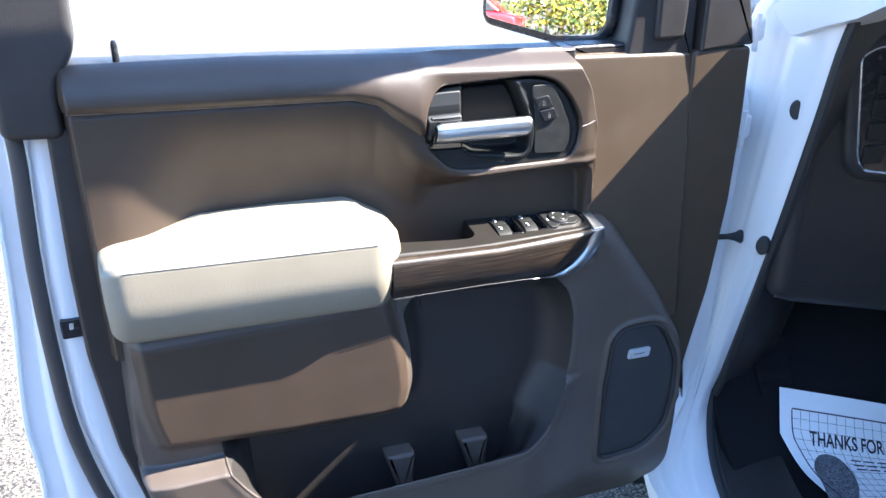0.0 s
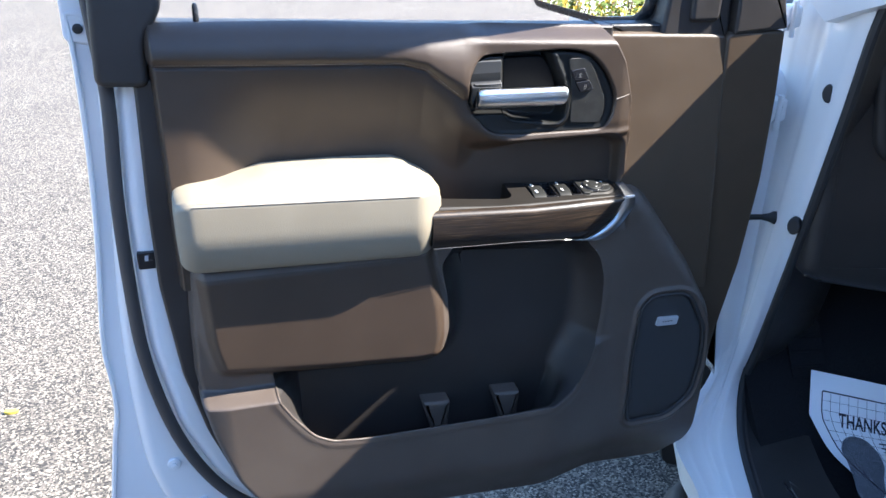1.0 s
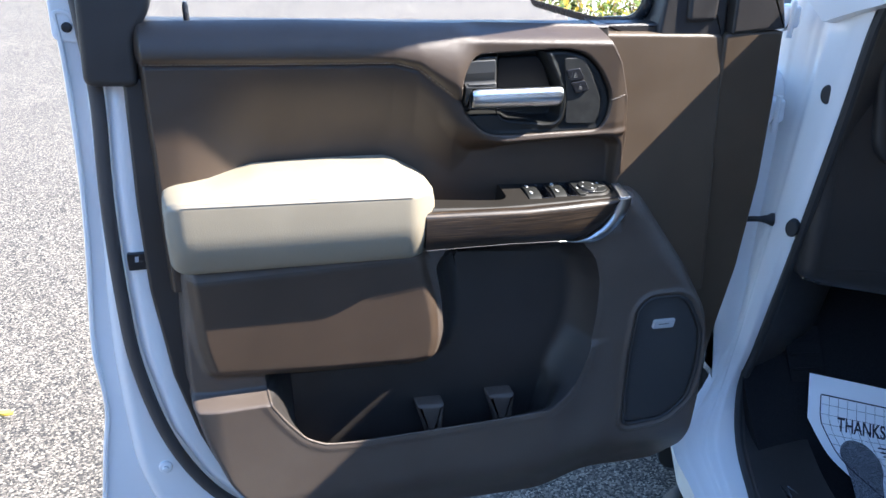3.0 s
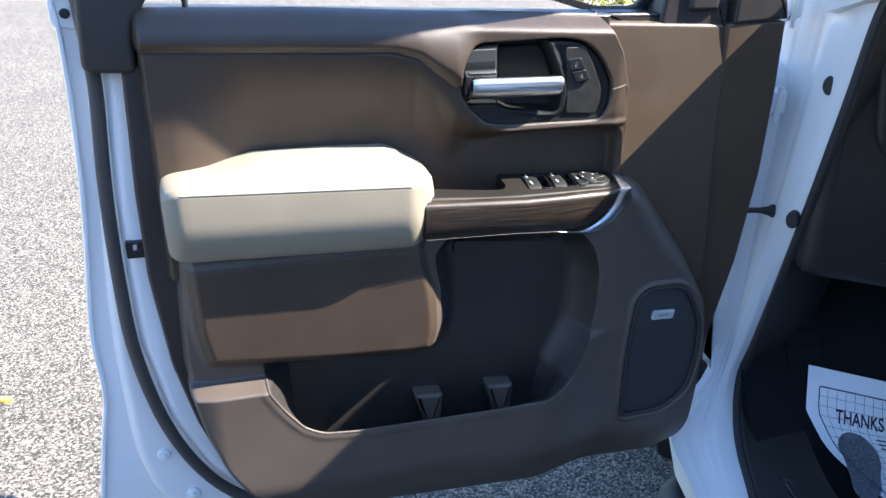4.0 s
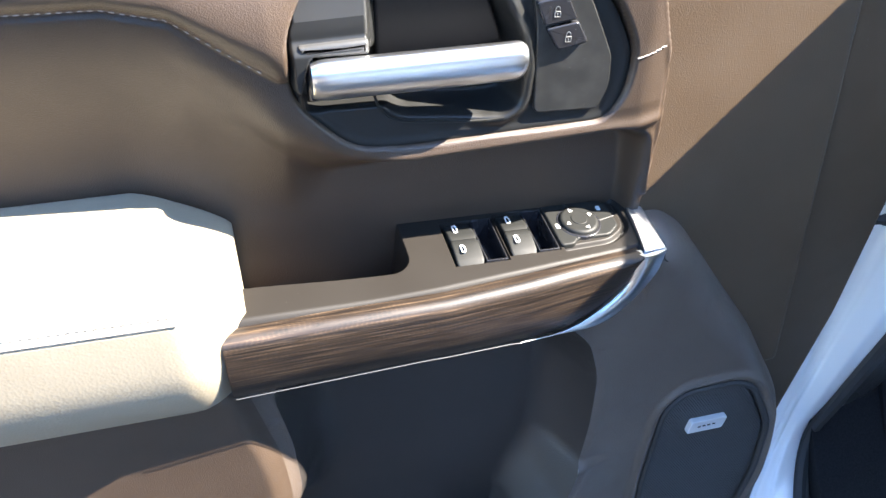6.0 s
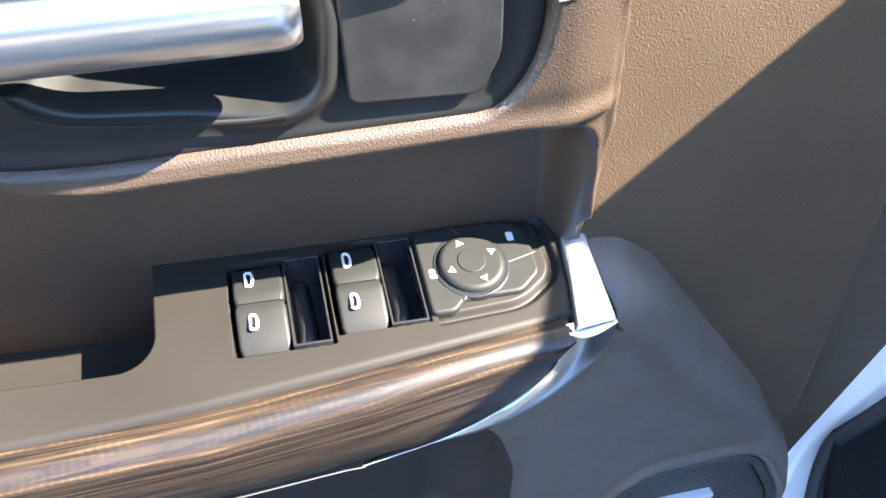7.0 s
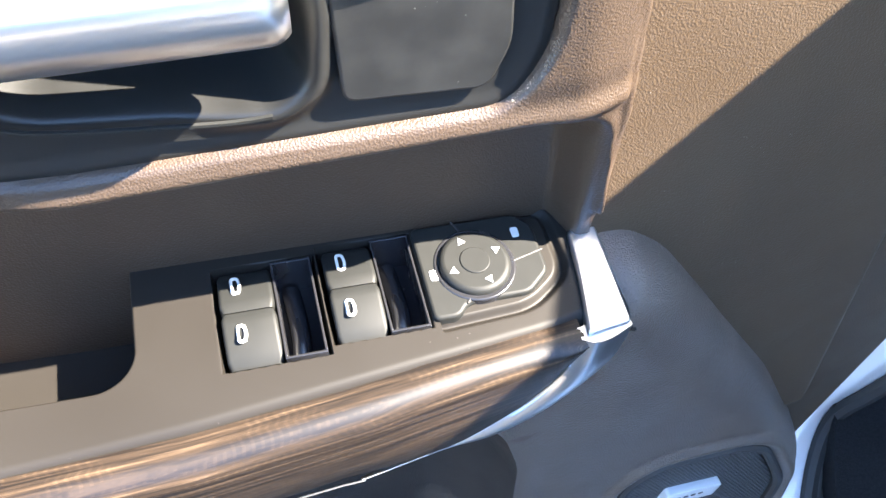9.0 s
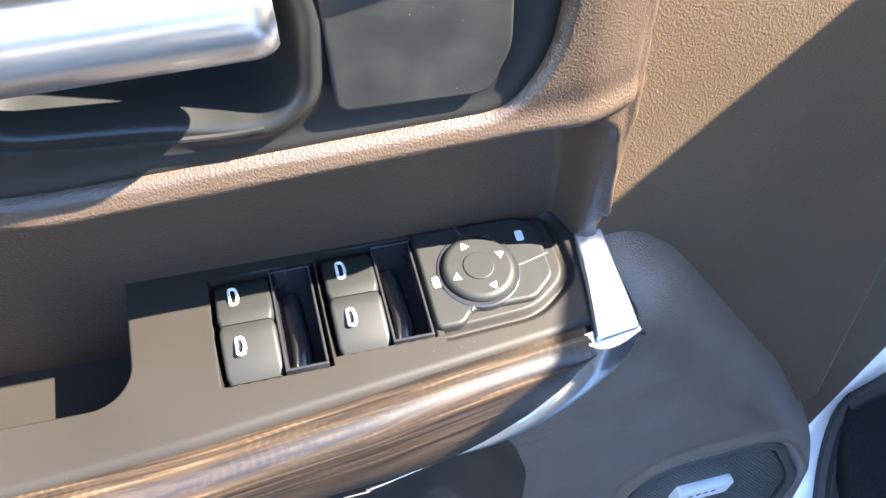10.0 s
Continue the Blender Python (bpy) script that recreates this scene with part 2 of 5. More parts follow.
def asphalt(m):
    b = m.node_tree.nodes["Principled BSDF"]
    v = node(m, "ShaderNodeTexVoronoi", Scale=165.0, Randomness=1.0)
    wire(m, coords(m), v.inputs["Vector"])
    sep = node(m, "ShaderNodeSeparateColor")
    wire(m, v.outputs["Color"], sep.inputs["Color"])
    r = node(m, "ShaderNodeValToRGB")
    e = r.color_ramp.elements
    e[0].position, e[0].color = 0.0, (0.018, 0.016, 0.014, 1)
    e[1].position, e[1].color = 1.0, (0.43, 0.375, 0.30, 1)
    for pos, c in ((0.25, (0.045, 0.041, 0.035)), (0.5, (0.118, 0.103, 0.085)), (0.78, (0.23, 0.198, 0.160))):
        k = e.new(pos)
        k.color = (*c, 1)
    wire(m, sep.outputs["Red"], r.inputs["Fac"])
    big = node(m, "ShaderNodeTexNoise", Scale=1.3, Detail=5.0)
    wire(m, coords(m), big.inputs["Vector"])
    mul = node(m, "ShaderNodeMapRange")
    mul.inputs["To Min"].default_value, mul.inputs["To Max"].default_value = 0.58, 0.95
    wire(m, big.outputs["Fac"], mul.inputs["Value"])
    mix = node(m, "ShaderNodeMix")
    mix.data_type, mix.blend_type = "RGBA", "MULTIPLY"
    mix.inputs["Factor"].default_value = 1.0
    wire(m, r.outputs["Color"], mix.inputs["A"])
    wire(m, mul.outputs["Result"], mix.inputs["B"])
    wire(m, mix.outputs["Result"], b.inputs["Base Color"])
    k = node(m, "ShaderNodeBump", Strength=0.5, Distance=0.004)
    k.invert = True
    wire(m, v.outputs["Distance"], k.inputs["Height"])
    wire(m, k.outputs["Normal"], b.inputs["Normal"])


asphalt(ASPHALT)
gx, gy = np.meshgrid(np.concatenate([np.linspace(-900, -8, 12), np.linspace(-6, 6, 61), np.linspace(8, 900, 12)]),
                     np.concatenate([np.linspace(-900, -8, 12), np.linspace(-6, 12, 91), np.linspace(14, 900, 12)]))
gz = 0.006 * np.sin(gx * 1.3 + 0.7) * np.cos(gy * 0.9) * (np.abs(gx) < 5) - 0.006
ground = link("ground", mesh_of(*grid(gx, gy, gz), 180), ASPHALT)
tagged(ground, "sunlit worn grey asphalt with pale exposed chippings", "ground", kind="structure")

# plain wall added unseen behind the camera, to block bright low sky
BACKWALL = material("unseen_wall_grey", (0.10, 0.096, 0.09), 0.9)
mottle(BACKWALL, (0.085, 0.08, 0.076), (0.115, 0.11, 0.104), 3)
wall = link("unseen_wall", mesh_of(*slab([(-12, -0.2), (14, -0.2), (14, 3.4), (-12, 3.4)], -7.2, -7.0, 0.01)), BACKWALL)
tagged(wall, "plain grey wall added out of view to block low sky light", "wall", kind="structure")

# ---- truck door, standing open; x runs along it to the hinges, y through it, z up ----
door = thing("truck_door", (0.55, 0.1, 0.45), "open white pickup door with brown and cream inner trim", "car door")

# painted inner shell: stepped pressing with a window opening above the belt
shell_outline = rounded([(-0.212, 0.345), (1.062, 0.402), (1.10, 0.60), (1.13, 0.76), (1.165, 0.92), (1.185, 1.12),
                         (1.188, 1.36), (-0.06, 1.40), (-0.09, 1.46), (-0.120, 1.46), (-0.116, 1.40), (-0.117, 1.30), (-0.122, 1.18), (-0.131, 1.067), (-0.143, 0.96), (-0.152, 0.88),
                         (-0.154, 0.83), (-0.149, 0.77), (-0.151, 0.71), (-0.164, 0.65), (-0.182, 0.54), (-0.198, 0.45)], 0.05, 5)
part("outer_skin", slab(shell_outline, 0.20, 0.115, 0.006), PAINT, door, "white painted pressed steel")
jamb_outline = rounded([(0.10, 0.455), (1.05, 0.455), (1.075, 0.56), (1.10, 0.76), (1.14, 0.95), (1.155, 1.12), (1.158, 1.37),
                        (-0.052, 1.37), (-0.066, 1.15), (-0.068, 1.0), (-0.064, 0.86), (-0.033, 0.69), (0.024, 0.562), (0.085, 0.49)], 0.025, 4)
part("inner_pressing", slab(jamb_outline, 0.125, 0.066, 0.02, steps=5), PAINT, door, "white painted stepped inner frame")

step_outline = rounded([(0.02, 0.425), (1.045, 0.43), (1.085, 0.60), (1.115, 0.76), (1.15, 0.92), (1.17, 1.12), (1.17, 1.34), (-0.085, 1.37), (-0.088, 1.25), (-0.096, 1.12), (-0.110, 0.96),
                        (-0.116, 0.83), (-0.114, 0.72), (-0.110, 0.60), (-0.085, 0.50), (-0.04, 0.44)], 0.05, 5)
part("pressed_step", slab(step_outline, 0.118, 0.094, 0.022, steps=6), PAINT, door, "white painted pressed step")
part("drain_strip", slab(rounded([(-0.012, 0.391), (0.24, 0.402), (0.24, 0.424), (0.0, 0.405)], 0.006), 0.118, 0.108, 0.003), RUBBER, door, "black rubber strip at the foot of the door")
part("hem", tube([(x, 0.113, z) for x, z in inset(shell_outline, 0.006)], 0.0045, 6, True), PAINT, door, "folded edge of the white skin")

# rubber seal round the pressing
seal_path = spline([(-0.085, 0.085, 1.85), (-0.079, 0.083, 1.60), (-0.072, 0.075, 1.45), (-0.066, 0.068, 1.33), (-0.077, 0.07, 1.16), (-0.080, 0.07, 1.0),
                    (-0.074, 0.07, 0.84), (-0.040, 0.07, 0.675), (0.018, 0.07, 0.55), (0.09, 0.072, 0.472), (0.17, 0.078, 0.438), (0.32, 0.084, 0.432)], 6)
part("door_seal", tube(seal_path, 0.0115, 10), SEAL, door, "taupe rubber weatherstrip")

# front end panel between trim and hinges
front_outline = rounded([(0.99, 0.50), (1.06, 0.50), (1.075, 0.60), (1.10, 0.74), (1.133, 0.89), (1.155, 1.08), (1.160, 1.25), (1.158, 1.378), (1.034, 1.378), (1.034, 0.9), (0.99, 0.86)], 0.012, 4)
part("front_trim", slab(front_outline, 0.11, 0.055, 0.006), PANEL, door, "brown grained end trim")

# upper card: rolled pad over a hollow, with a raised surround for the handle
BEZEL_LINE = rounded([(0.512, 1.335), (0.516, 1.277), (0.558, 1.232), (0.60, 1.227), (0.775, 1.225), (0.791, 1.25), (0.795, 1.29),
                      (0.772, 1.335), (0.742, 1.366), (0.70, 1.376), (0.535, 1.374)], 0.018, 4)
HUMP = rounded([(0.455, 1.41), (0.50, 1.43), (0.775, 1.42), (0.815, 1.345), (0.835, 1.28), (0.842, 1.118), (0.824, 1.125), (0.818, 1.192),
                (0.79, 1.207), (0.60, 1.207), (0.548, 1.218), (0.503, 1.268), (0.497, 1.30), (0.455, 1.335)], 0.012, 4)


def belt_line(X):
    return np.interp(X, [0, 0.25, 0.5, 0.84], [1.446, 1.438, 1.422, 1.402])


def upper_depth(X, Z):
    line = np.interp(X, [0, 0.2, 0.4, 0.44, 0.47, 0.508, 1.2], [1.383, 1.373, 1.364, 1.352, 1.327, 1.297, 1.297])
    hollow = 0.014 + 0.046 * ramp(X, 0.04, 0.20)
    crest = belt_line(X)
    top = np.clip((Z - line) / (crest - line), 0, 1)
    roll = np.clip((top - 0.25) / 0.75, 0, 1)
    pad = 0.011 - 0.015 * np.sin(np.clip(top / 0.25, 0, 1) * math.pi / 2) + 0.055 * (1 - np.sqrt(1 - 0.97 * roll * roll))
    below = ramp(line - Z, -0.01, 0.15 - 0.09 * ramp(X, 0.50, 0.60))
    y = np.where(Z > line, pad, 0.012 + (hollow - 0.012) * below)
    y += 0.004 * np.exp(-((Z - line) / 0.0022) ** 2)
    d = sdf(HUMP, X, Z)
    hump = 0.013 + 0.006 * ramp(Z, 1.24, 1.205) + 0.045 * ramp(belt_line(X) - Z, 0.032, 0.0) ** 1.5 + 0.010 * ramp(X, 0.80, 0.84)
    hump -= 0.005 * np.exp(-((Z - 1.217) / 0.007) ** 2) * ramp(X, 0.54, 0.60)
    k = 1 - ramp(d, -0.012, 0.030 - 0.021 * ramp(X, 0.53, 0.63) * (1 - ramp(Z, 1.24, 1.29)))
    inner = ramp(X, 0.50, 0.56)
    y = y * (1 - k) + (np.minimum(y, hump) * (1 - inner) + hump * inner) * k
    cut = np.interp(Z, [1.118, 1.2, 1.284, 1.346, 1.395, 1.42], [0.833, 0.836, 0.827, 0.808, 0.780, 0.762])
    leg = (1 - ramp(np.abs(X - (cut - 0.005)), 0.003, np.where(X < cut - 0.005, 0.015, 0.011))) * ramp(Z, 1.31, 1.27)
    y = y * (1 - leg) + np.minimum(y, 0.018 + 0.020 * np.clip((1.284 - Z) / 0.17, 0, 1)) * leg
    y += 0.07 * ramp(X - cut, 0.0, 0.008)
    y += 0.05 * (1 - ramp(X, -0.004, 0.014))
    y += 0.06 * ramp(sdf(BEZEL_LINE, X, Z), 0.0, -0.01)
    return y


X, V = np.meshgrid(np.linspace(-0.006, 0.850, 428), np.linspace(0, 1, 210))
Z = 1.0 + (belt_line(X) - 1.0) * V
upper = part("upper_card", grid(X, upper_depth(X, Z), Z), BROWN, door, "dark brown stitched leatherette upper", 180)
FRONT = rounded([(0.826, 0.86), (1.043, 0.86), (1.043, 1.379), (0.80, 1.392), (0.762, 1.394), (0.794, 1.346), (0.812, 1.284), (0.819, 1.2)], [0.006, 0.014, 0.02, 0.01, 0.004, 0.01, 0.01, 0.01], 6)


def front_depth(X, Z):
    t = np.clip(1 + sdf(FRONT, X, Z) / 0.012, 0, 1)
    return 0.026 + 0.036 * (Z - 0.90) / 0.48 + 0.035 * (1 - np.sqrt(1 - 0.995 * t ** 3))


X, Z = np.meshgrid(np.linspace(0.755, 1.05, 150), np.linspace(0.85, 1.40, 270))
part("front_panel", trimmed(X, Z, lambda a, b: sdf(FRONT, a, b), front_depth), PANEL, door, "grained brown plastic panel ahead of the handle", 180)
belt = part("belt_strip", slab(rounded([(0.0, 1.40), (0.80, 1.366), (0.80, 1.403), (0.5, 1.417), (0.0, 1.443)], 0.004), 0.11, 0.055, 0.006), DARK, door, "dark window belt strip")

part("belt_strip", slab(rounded([(0.80, 1.355), (0.905, 1.352), (0.905, 1.399), (0.80, 1.403)], 0.004), 0.11, 0.074, 0.006), DARK, door, "dark window belt strip")

# stitching along the pad line and on the surround
stitch_line = [(x, float(np.interp(x, [0, 0.2, 0.4, 0.44, 0.47, 0.508], [1.383, 1.373, 1.364, 1.352, 1.327, 1.297])) + 0.004) for x in np.arange(0.005, 0.505, 0.0062)]


def stitches(points, out, length=0.0036, r=0.00055):
    geos = []
    for x, y, z, dx, dy, dz in points:
        a = np.array((x, y, z)) + np.array(out)
        h = np.array((dx, dy, dz)) * length / 2
        geos.append(tube([a - h, a, a + h], [r * 0.5, r, r * 0.5], 5))
    return join(*geos)


def tag_stuff(*values):
    return tagged(part(*values), kind="stuff")


pts = []
for (x0, z0), (x1, z1) in zip(stitch_line, stitch_line[1:]):
    L = math.hypot(x1 - x0, z1 - z0)
    y = float(upper_depth(np.array([[x0]]), np.array([[z0]]))[0, 0])
    pts.append((x0, y, z0, (x1 - x0) / L, 0, (z1 - z0) / L))
tag_stuff("stitching", stitches(pts, (0, -0.0006, 0)), THREAD, upper, "pale thread in a row")
pts = []
for i in range(5):
    x = 0.796 + i * 0.0055
    y = float(upper_depth(np.array([[x]]), np.array([[1.284]]))[0, 0])
    pts.append((x, y, 1.281 + 0.0012 * i, 1, 0, 0.12))
tag_stuff("stitching", stitches(pts, (0, -0.0006, 0), 0.0055, 0.0008), THREAD, upper, "pale thread in a short row")

# lower card: carrier with padded panel, map pocket, rolled lip and speaker
RIDGE = rounded([(0.008, 0.82), (0.028, 0.72), (0.06, 0.62), (0.112, 0.535), (0.18, 0.482), (0.30, 0.458), (0.62, 0.444), (0.985, 0.426), (1.043, 0.47), (1.056, 0.62), (1.056, 0.74),
                 (1.045, 0.83), (0.99, 0.935), (0.92, 1.03), (0.878, 1.085), (0.855, 1.102), (0.835, 1.104), (0.80, 1.088), (0.78, 1.055), (0.40, 1.06), (0.02, 1.06), (0.012, 0.95)], 0.02, 4)
PAD = rounded([(0.028, 1.06), (0.44, 1.06), (0.452, 1.0), (0.468, 0.93), (0.472, 0.86), (0.460, 0.812), (0.425, 0.806), (0.25, 0.817), (0.05, 0.835), (0.035, 0.90)], 0.022, 5)
POCKET = rounded([(0.146, 0.81), (0.150, 0.787), (0.175, 0.745), (0.208, 0.702), (0.243, 0.683), (0.307, 0.677), (0.55, 0.675), (0.69, 0.676), (0.735, 0.70), (0.765, 0.75), (0.785, 0.80),
                  (0.792, 0.86), (0.793, 0.93), (0.78, 0.98), (0.745, 1.02), (0.50, 1.05), (0.464, 1.0), (0.476, 0.93), (0.478, 0.86), (0.464, 0.817), (0.43, 0.815), (0.146, 0.835)], 0.014, 4)
SPEAKER = rounded([(0.872, 0.578), (0.968, 0.582), (1.018, 0.625), (1.032, 0.70), (1.030, 0.785), (0.993, 0.858), (0.968, 0.872), (0.905, 0.872), (0.884, 0.85), (0.874, 0.74)], 0.02, 5)


def lower_depth(X, Z):
    base = -0.046 * (1 - ramp(X, 0.66, 0.84)) * (1 - ramp(Z, 0.786, 0.802))
    base += 0.048 * (1 - ramp(Z + 0.03 * ramp(X, 0.3, 1.0), 0.455, 0.59)) ** 1.3
    base += 0.012 * (1 - ramp(X, 0.0, 0.07))
    # shoulder over the speaker
    base += -0.014 * ramp(X, 0.80, 0.86) * ramp(Z, 1.0, 1.11)
    d = sdf(POCKET, X, Z)
    y = base
    y -= 0.0012 * np.exp(-((d - 0.008) / 0.007) ** 2) * (Z < 0.97)
    p = sdf(PAD, X, Z)
    k = 1 - ramp(p, -0.024, 0.010)
    y = y * (1 - k) + -0.023 * k
    s = sdf(SPEAKER, X, Z)
    y += -0.005 * np.exp(-((s - 0.012) / 0.005) ** 2) + 0.008 * ramp(s, 0.004, -0.004)
    y += 0.012 * ramp(Z, 1.02, 1.06) * (X < 0.83)
    rim = sdf(RIDGE, X, Z)
    wide = 0.014 + 0.036 * ramp(Z, 0.80, 0.98) * ramp(X, 0.70, 0.84)
    t = np.clip(1 + rim / wide, 0, 1)
    y += 0.052 * (1 - np.sqrt(1 - 0.98 * t * t)) + 0.12 * ramp(rim, -0.001, 0.012)
    return y


X, Z = np.meshgrid(np.linspace(-0.03, 1.09, 560), np.linspace(0.400, 1.135, 368))
lower = part("lower_card", trimmed(X, Z, lambda a, b: np.maximum(-sdf(POCKET, a, b), sdf(RIDGE, a, b) - 0.012), lower_depth), LOWER, door, "dark brown-grey moulded lower trim with map pocket", 180)


def liner_geo():
    """Inside of the map pocket: end walls sweep back, the bin drops behind the lip."""
    low = np.array([float((1 - ramp(z, 0.69, 0.80)) * (1 - ramp(x, 0.64, 0.765))) for x, z in POCKET])
    front = np.array([float(lower_depth(np.array([[x]]), np.array([[z]]))[0, 0]) for x, z in POCKET])
    rings = []
    for t in np.linspace(0, 1, 15):
        side = inset(POCKET, 0.052 * t)
        deep = 1 - (1 - t) ** 2.2
        drop = 0.115 * float(ramp(t, 0.15, 0.6))
        back = 0.05 * float(ramp(t, 0.0, 0.15)) + 0.95 * float(ramp(t, 0.45, 1.0))
        ring = []
        for (x, z), (u, v), w, y in zip(POCKET, side, low, front):
            ring.append((u * (1 - w) + x * w, y + (0.060 - y) * (deep * (1 - w) + back * w), v * (1 - w) + (z - drop) * w))
        rings.append(ring)
    return loft(rings, caps=False)


# darker than the card: the pocket's shade is put into the colour
part("pocket_liner", liner_geo(), DARK, lower, "inside of the map pocket, darkened for its shade", 180)
X, Z = np.meshgrid(np.linspace(0.10, 0.80, 60), np.linspace(0.55, 1.07, 44))
part("pocket_back", trimmed(X, Z, lambda a, b: sdf(RIDGE, a, b) + 0.03, lambda a, b: 0.0604 + 0 * a), DARK, lower, "back wall of the map pocket, darkened for its shade", 180)
lip = [p for p in inset(POCKET, 0.0005) if p[1] < 0.80 and p[0] < 0.745]
lip = spline([(x, float(lower_depth(np.array([[x]]), np.array([[z]]))[0, 0]) + 0.0015, z) for x, z in lip[1:]], 3)
part("pocket_lip", tube(lip, 0.0024, 8), LOWER, lower, "rounded lip of the map pocket")
part("edge_trim", slab(rounded([(-0.022, 1.36), (-0.03, 1.15), (-0.030, 1.0), (-0.012, 0.82), (0.018, 0.69), (0.05, 0.60), (0.10, 0.523), (0.17, 0.474), (0.28, 0.455), (0.30, 0.50), (0.14, 0.60),
                                (0.06, 0.80), (0.03, 0.95), (0.03, 1.36)], 0.01), 0.085, 0.04, 0.006), DARK, door, "dark edge strip of the trim")
X, Z = np.meshgrid(np.linspace(0.034, 0.482, 160), np.linspace(0.80, 1.03, 90))
part("trim_pad", trimmed(X, Z, lambda a, b: sdf(PAD, a, b) + 0.004, lambda a, b: lower_depth(a, b) - 0.0012), BROWN, door, "soft brown pad over the map pocket", 180)

# bottle dividers in the pocket
for x0, z0 in ((0.432, 0.686), (0.580, 0.684)):
    w = rounded([(x0, z0), (x0 + 0.058, z0 - 0.004), (x0 + 0.05, z0 - 0.09), (x0 + 0.025, z0 - 0.09)], 0.006)
    part("bottle_divider", slab(w, 0.10, 0.026, 0.008), LOWER, door, "moulded divider rib in the pocket")

# speaker grille and its badge
grille_line = inset(SPEAKER, 0.003)
GRILLE = material("speaker_mesh", (0.02, 0.02, 0.022), 0.5)
gv = node(GRILLE, "ShaderNodeTexVoronoi", Scale=380.0, Randomness=0.0)
gv.voronoi_dimensions = "2D"
turn = node(GRILLE, "ShaderNodeMapping", Rotation=(math.pi / 2, 0, 0.6))
wire(GRILLE, coords(GRILLE), turn.inputs["Vector"])
wire(GRILLE, turn.outputs["Vector"], gv.inputs["Vector"])
gr = node(GRILLE, "ShaderNodeValToRGB")
gr.color_ramp.elements[0].position, gr.color_ramp.elements[1].position = 0.30, 0.42
gr.color_ramp.elements[0].color, gr.color_ramp.elements[1].color = (0.003, 0.003, 0.003, 1), (0.045, 0.046, 0.048, 1)
wire(GRILLE, gv.outputs["Distance"], gr.inputs["Fac"])
wire(GRILLE, gr.outputs["Color"], GRILLE.node_tree.nodes["Principled BSDF"].inputs["Base Color"])
gb = node(GRILLE, "ShaderNodeBump", Strength=0.9, Distance=0.002)
wire(GRILLE, gv.outputs["Distance"], gb.inputs["Height"])
wire(GRILLE, gb.outputs["Normal"], GRILLE.node_tree.nodes["Principled BSDF"].inputs["Normal"])
grille = part("speaker_grille", slab(grille_line, 0.02, 0.001, 0.003), GRILLE, door, "black perforated speaker grille")
part("speaker_rim", tube([(x, 0.0, z) for x, z in inset(SPEAKER, -0.001)], 0.0042, 8, True), RUBBER, grille)
badge = part("badge", slab(rounded([(0.916, 0.806), (0.962, 0.804), (0.966, 0.822), (0.920, 0.824)], 0.003), 0.002, -0.006, 0.001), BADGE, grille, "small satin metal badge")
part("badge_mark", join(*[slab(rect(0.9285 + 0.0062 * i, 0.9325 + 0.0062 * i, 0.8135, 0.8158, 0.0006, 2), -0.004, -0.0063, 0.0002) for i in range(4)]), BEZEL, badge)

# ---- armrest ----
def seam_height(x):
    return 1.1825 - 0.05 * (x - 0.045)


def armrest_geo():
    rings = []
    x0, x1 = 0.014, 0.456
    stations = np.concatenate([x0 + 0.034 * (1 - np.cos(np.linspace(0, math.pi / 2, 9))), np.linspace(0.06, 0.42, 40), x1 - 0.03 + 0.03 * np.sin(np.linspace(0, math.pi / 2, 10))])
    for x in stations:
        l, r = 1 - np.clip((x - x0) / 0.034, 0, 1), 1 - np.clip((x1 - x) / 0.03, 0, 1)
        fall_l, fall_r = 1 - math.sqrt(1 - l * l), 1 - math.sqrt(1 - r * r)
        rise = float(np.interp(x, [0, 0.03, 0.09, 0.16, 0.28, 0.385, 0.40, 0.43, 0.46], [1.193, 1.194, 1.197, 1.208, 1.207, 1.203, 1.197, 1.180, 1.162])) - 0.012 * fall_l - 0.006 * fall_r
        front = -0.073 + 0.034 * fall_l + 0.050 * float(ramp(x, 0.405, 0.478)) + 0.006 * fall_r
        bottom = 1.052 - 0.038 * x + 0.010 * (fall_l + fall_r)
        seam = min(seam_height(x), rise - 0.012) - 0.008 * (fall_l + fall_r)
        prof = rounded([(0.06, bottom + 0.004), (front + 0.030, bottom), (front + 0.001, bottom + 0.055), (front, seam - 0.002), (front + 0.007, seam + 0.006),
                        (-0.015, rise - 0.003), (0.06, rise - 0.002)], [0.004, 0.02, 0.03, 0.004, 0.006, 0.05, 0.01], 6)
        rings.append([(x, p[0], p[1]) for p in prof])
    return loft(rings)


arm = part("armrest", armrest_geo(), CREAM, door, "cream leather armrest pad")
tag_stuff("stitching", stitches([(x, -0.0685, seam_height(x) + 0.0045, 1, 0, -0.05) for x in np.arange(0.05, 0.404, 0.006)], (0, -0.001, 0.0008)), THREAD, arm, "pale thread along the front edge")
part("seam", tube([(x, -0.0727, seam_height(x) - 0.001) for x in np.linspace(0.045, 0.408, 20)], 0.0009, 6), material("seam_shadow_thread", (0.25, 0.22, 0.18), 0.9), arm)

# ---- switch shelf with pull cup ----
def shelf_plane(x, y):
    return 1.1145 - 0.06 * (x - 0.62) + 0.12 * y


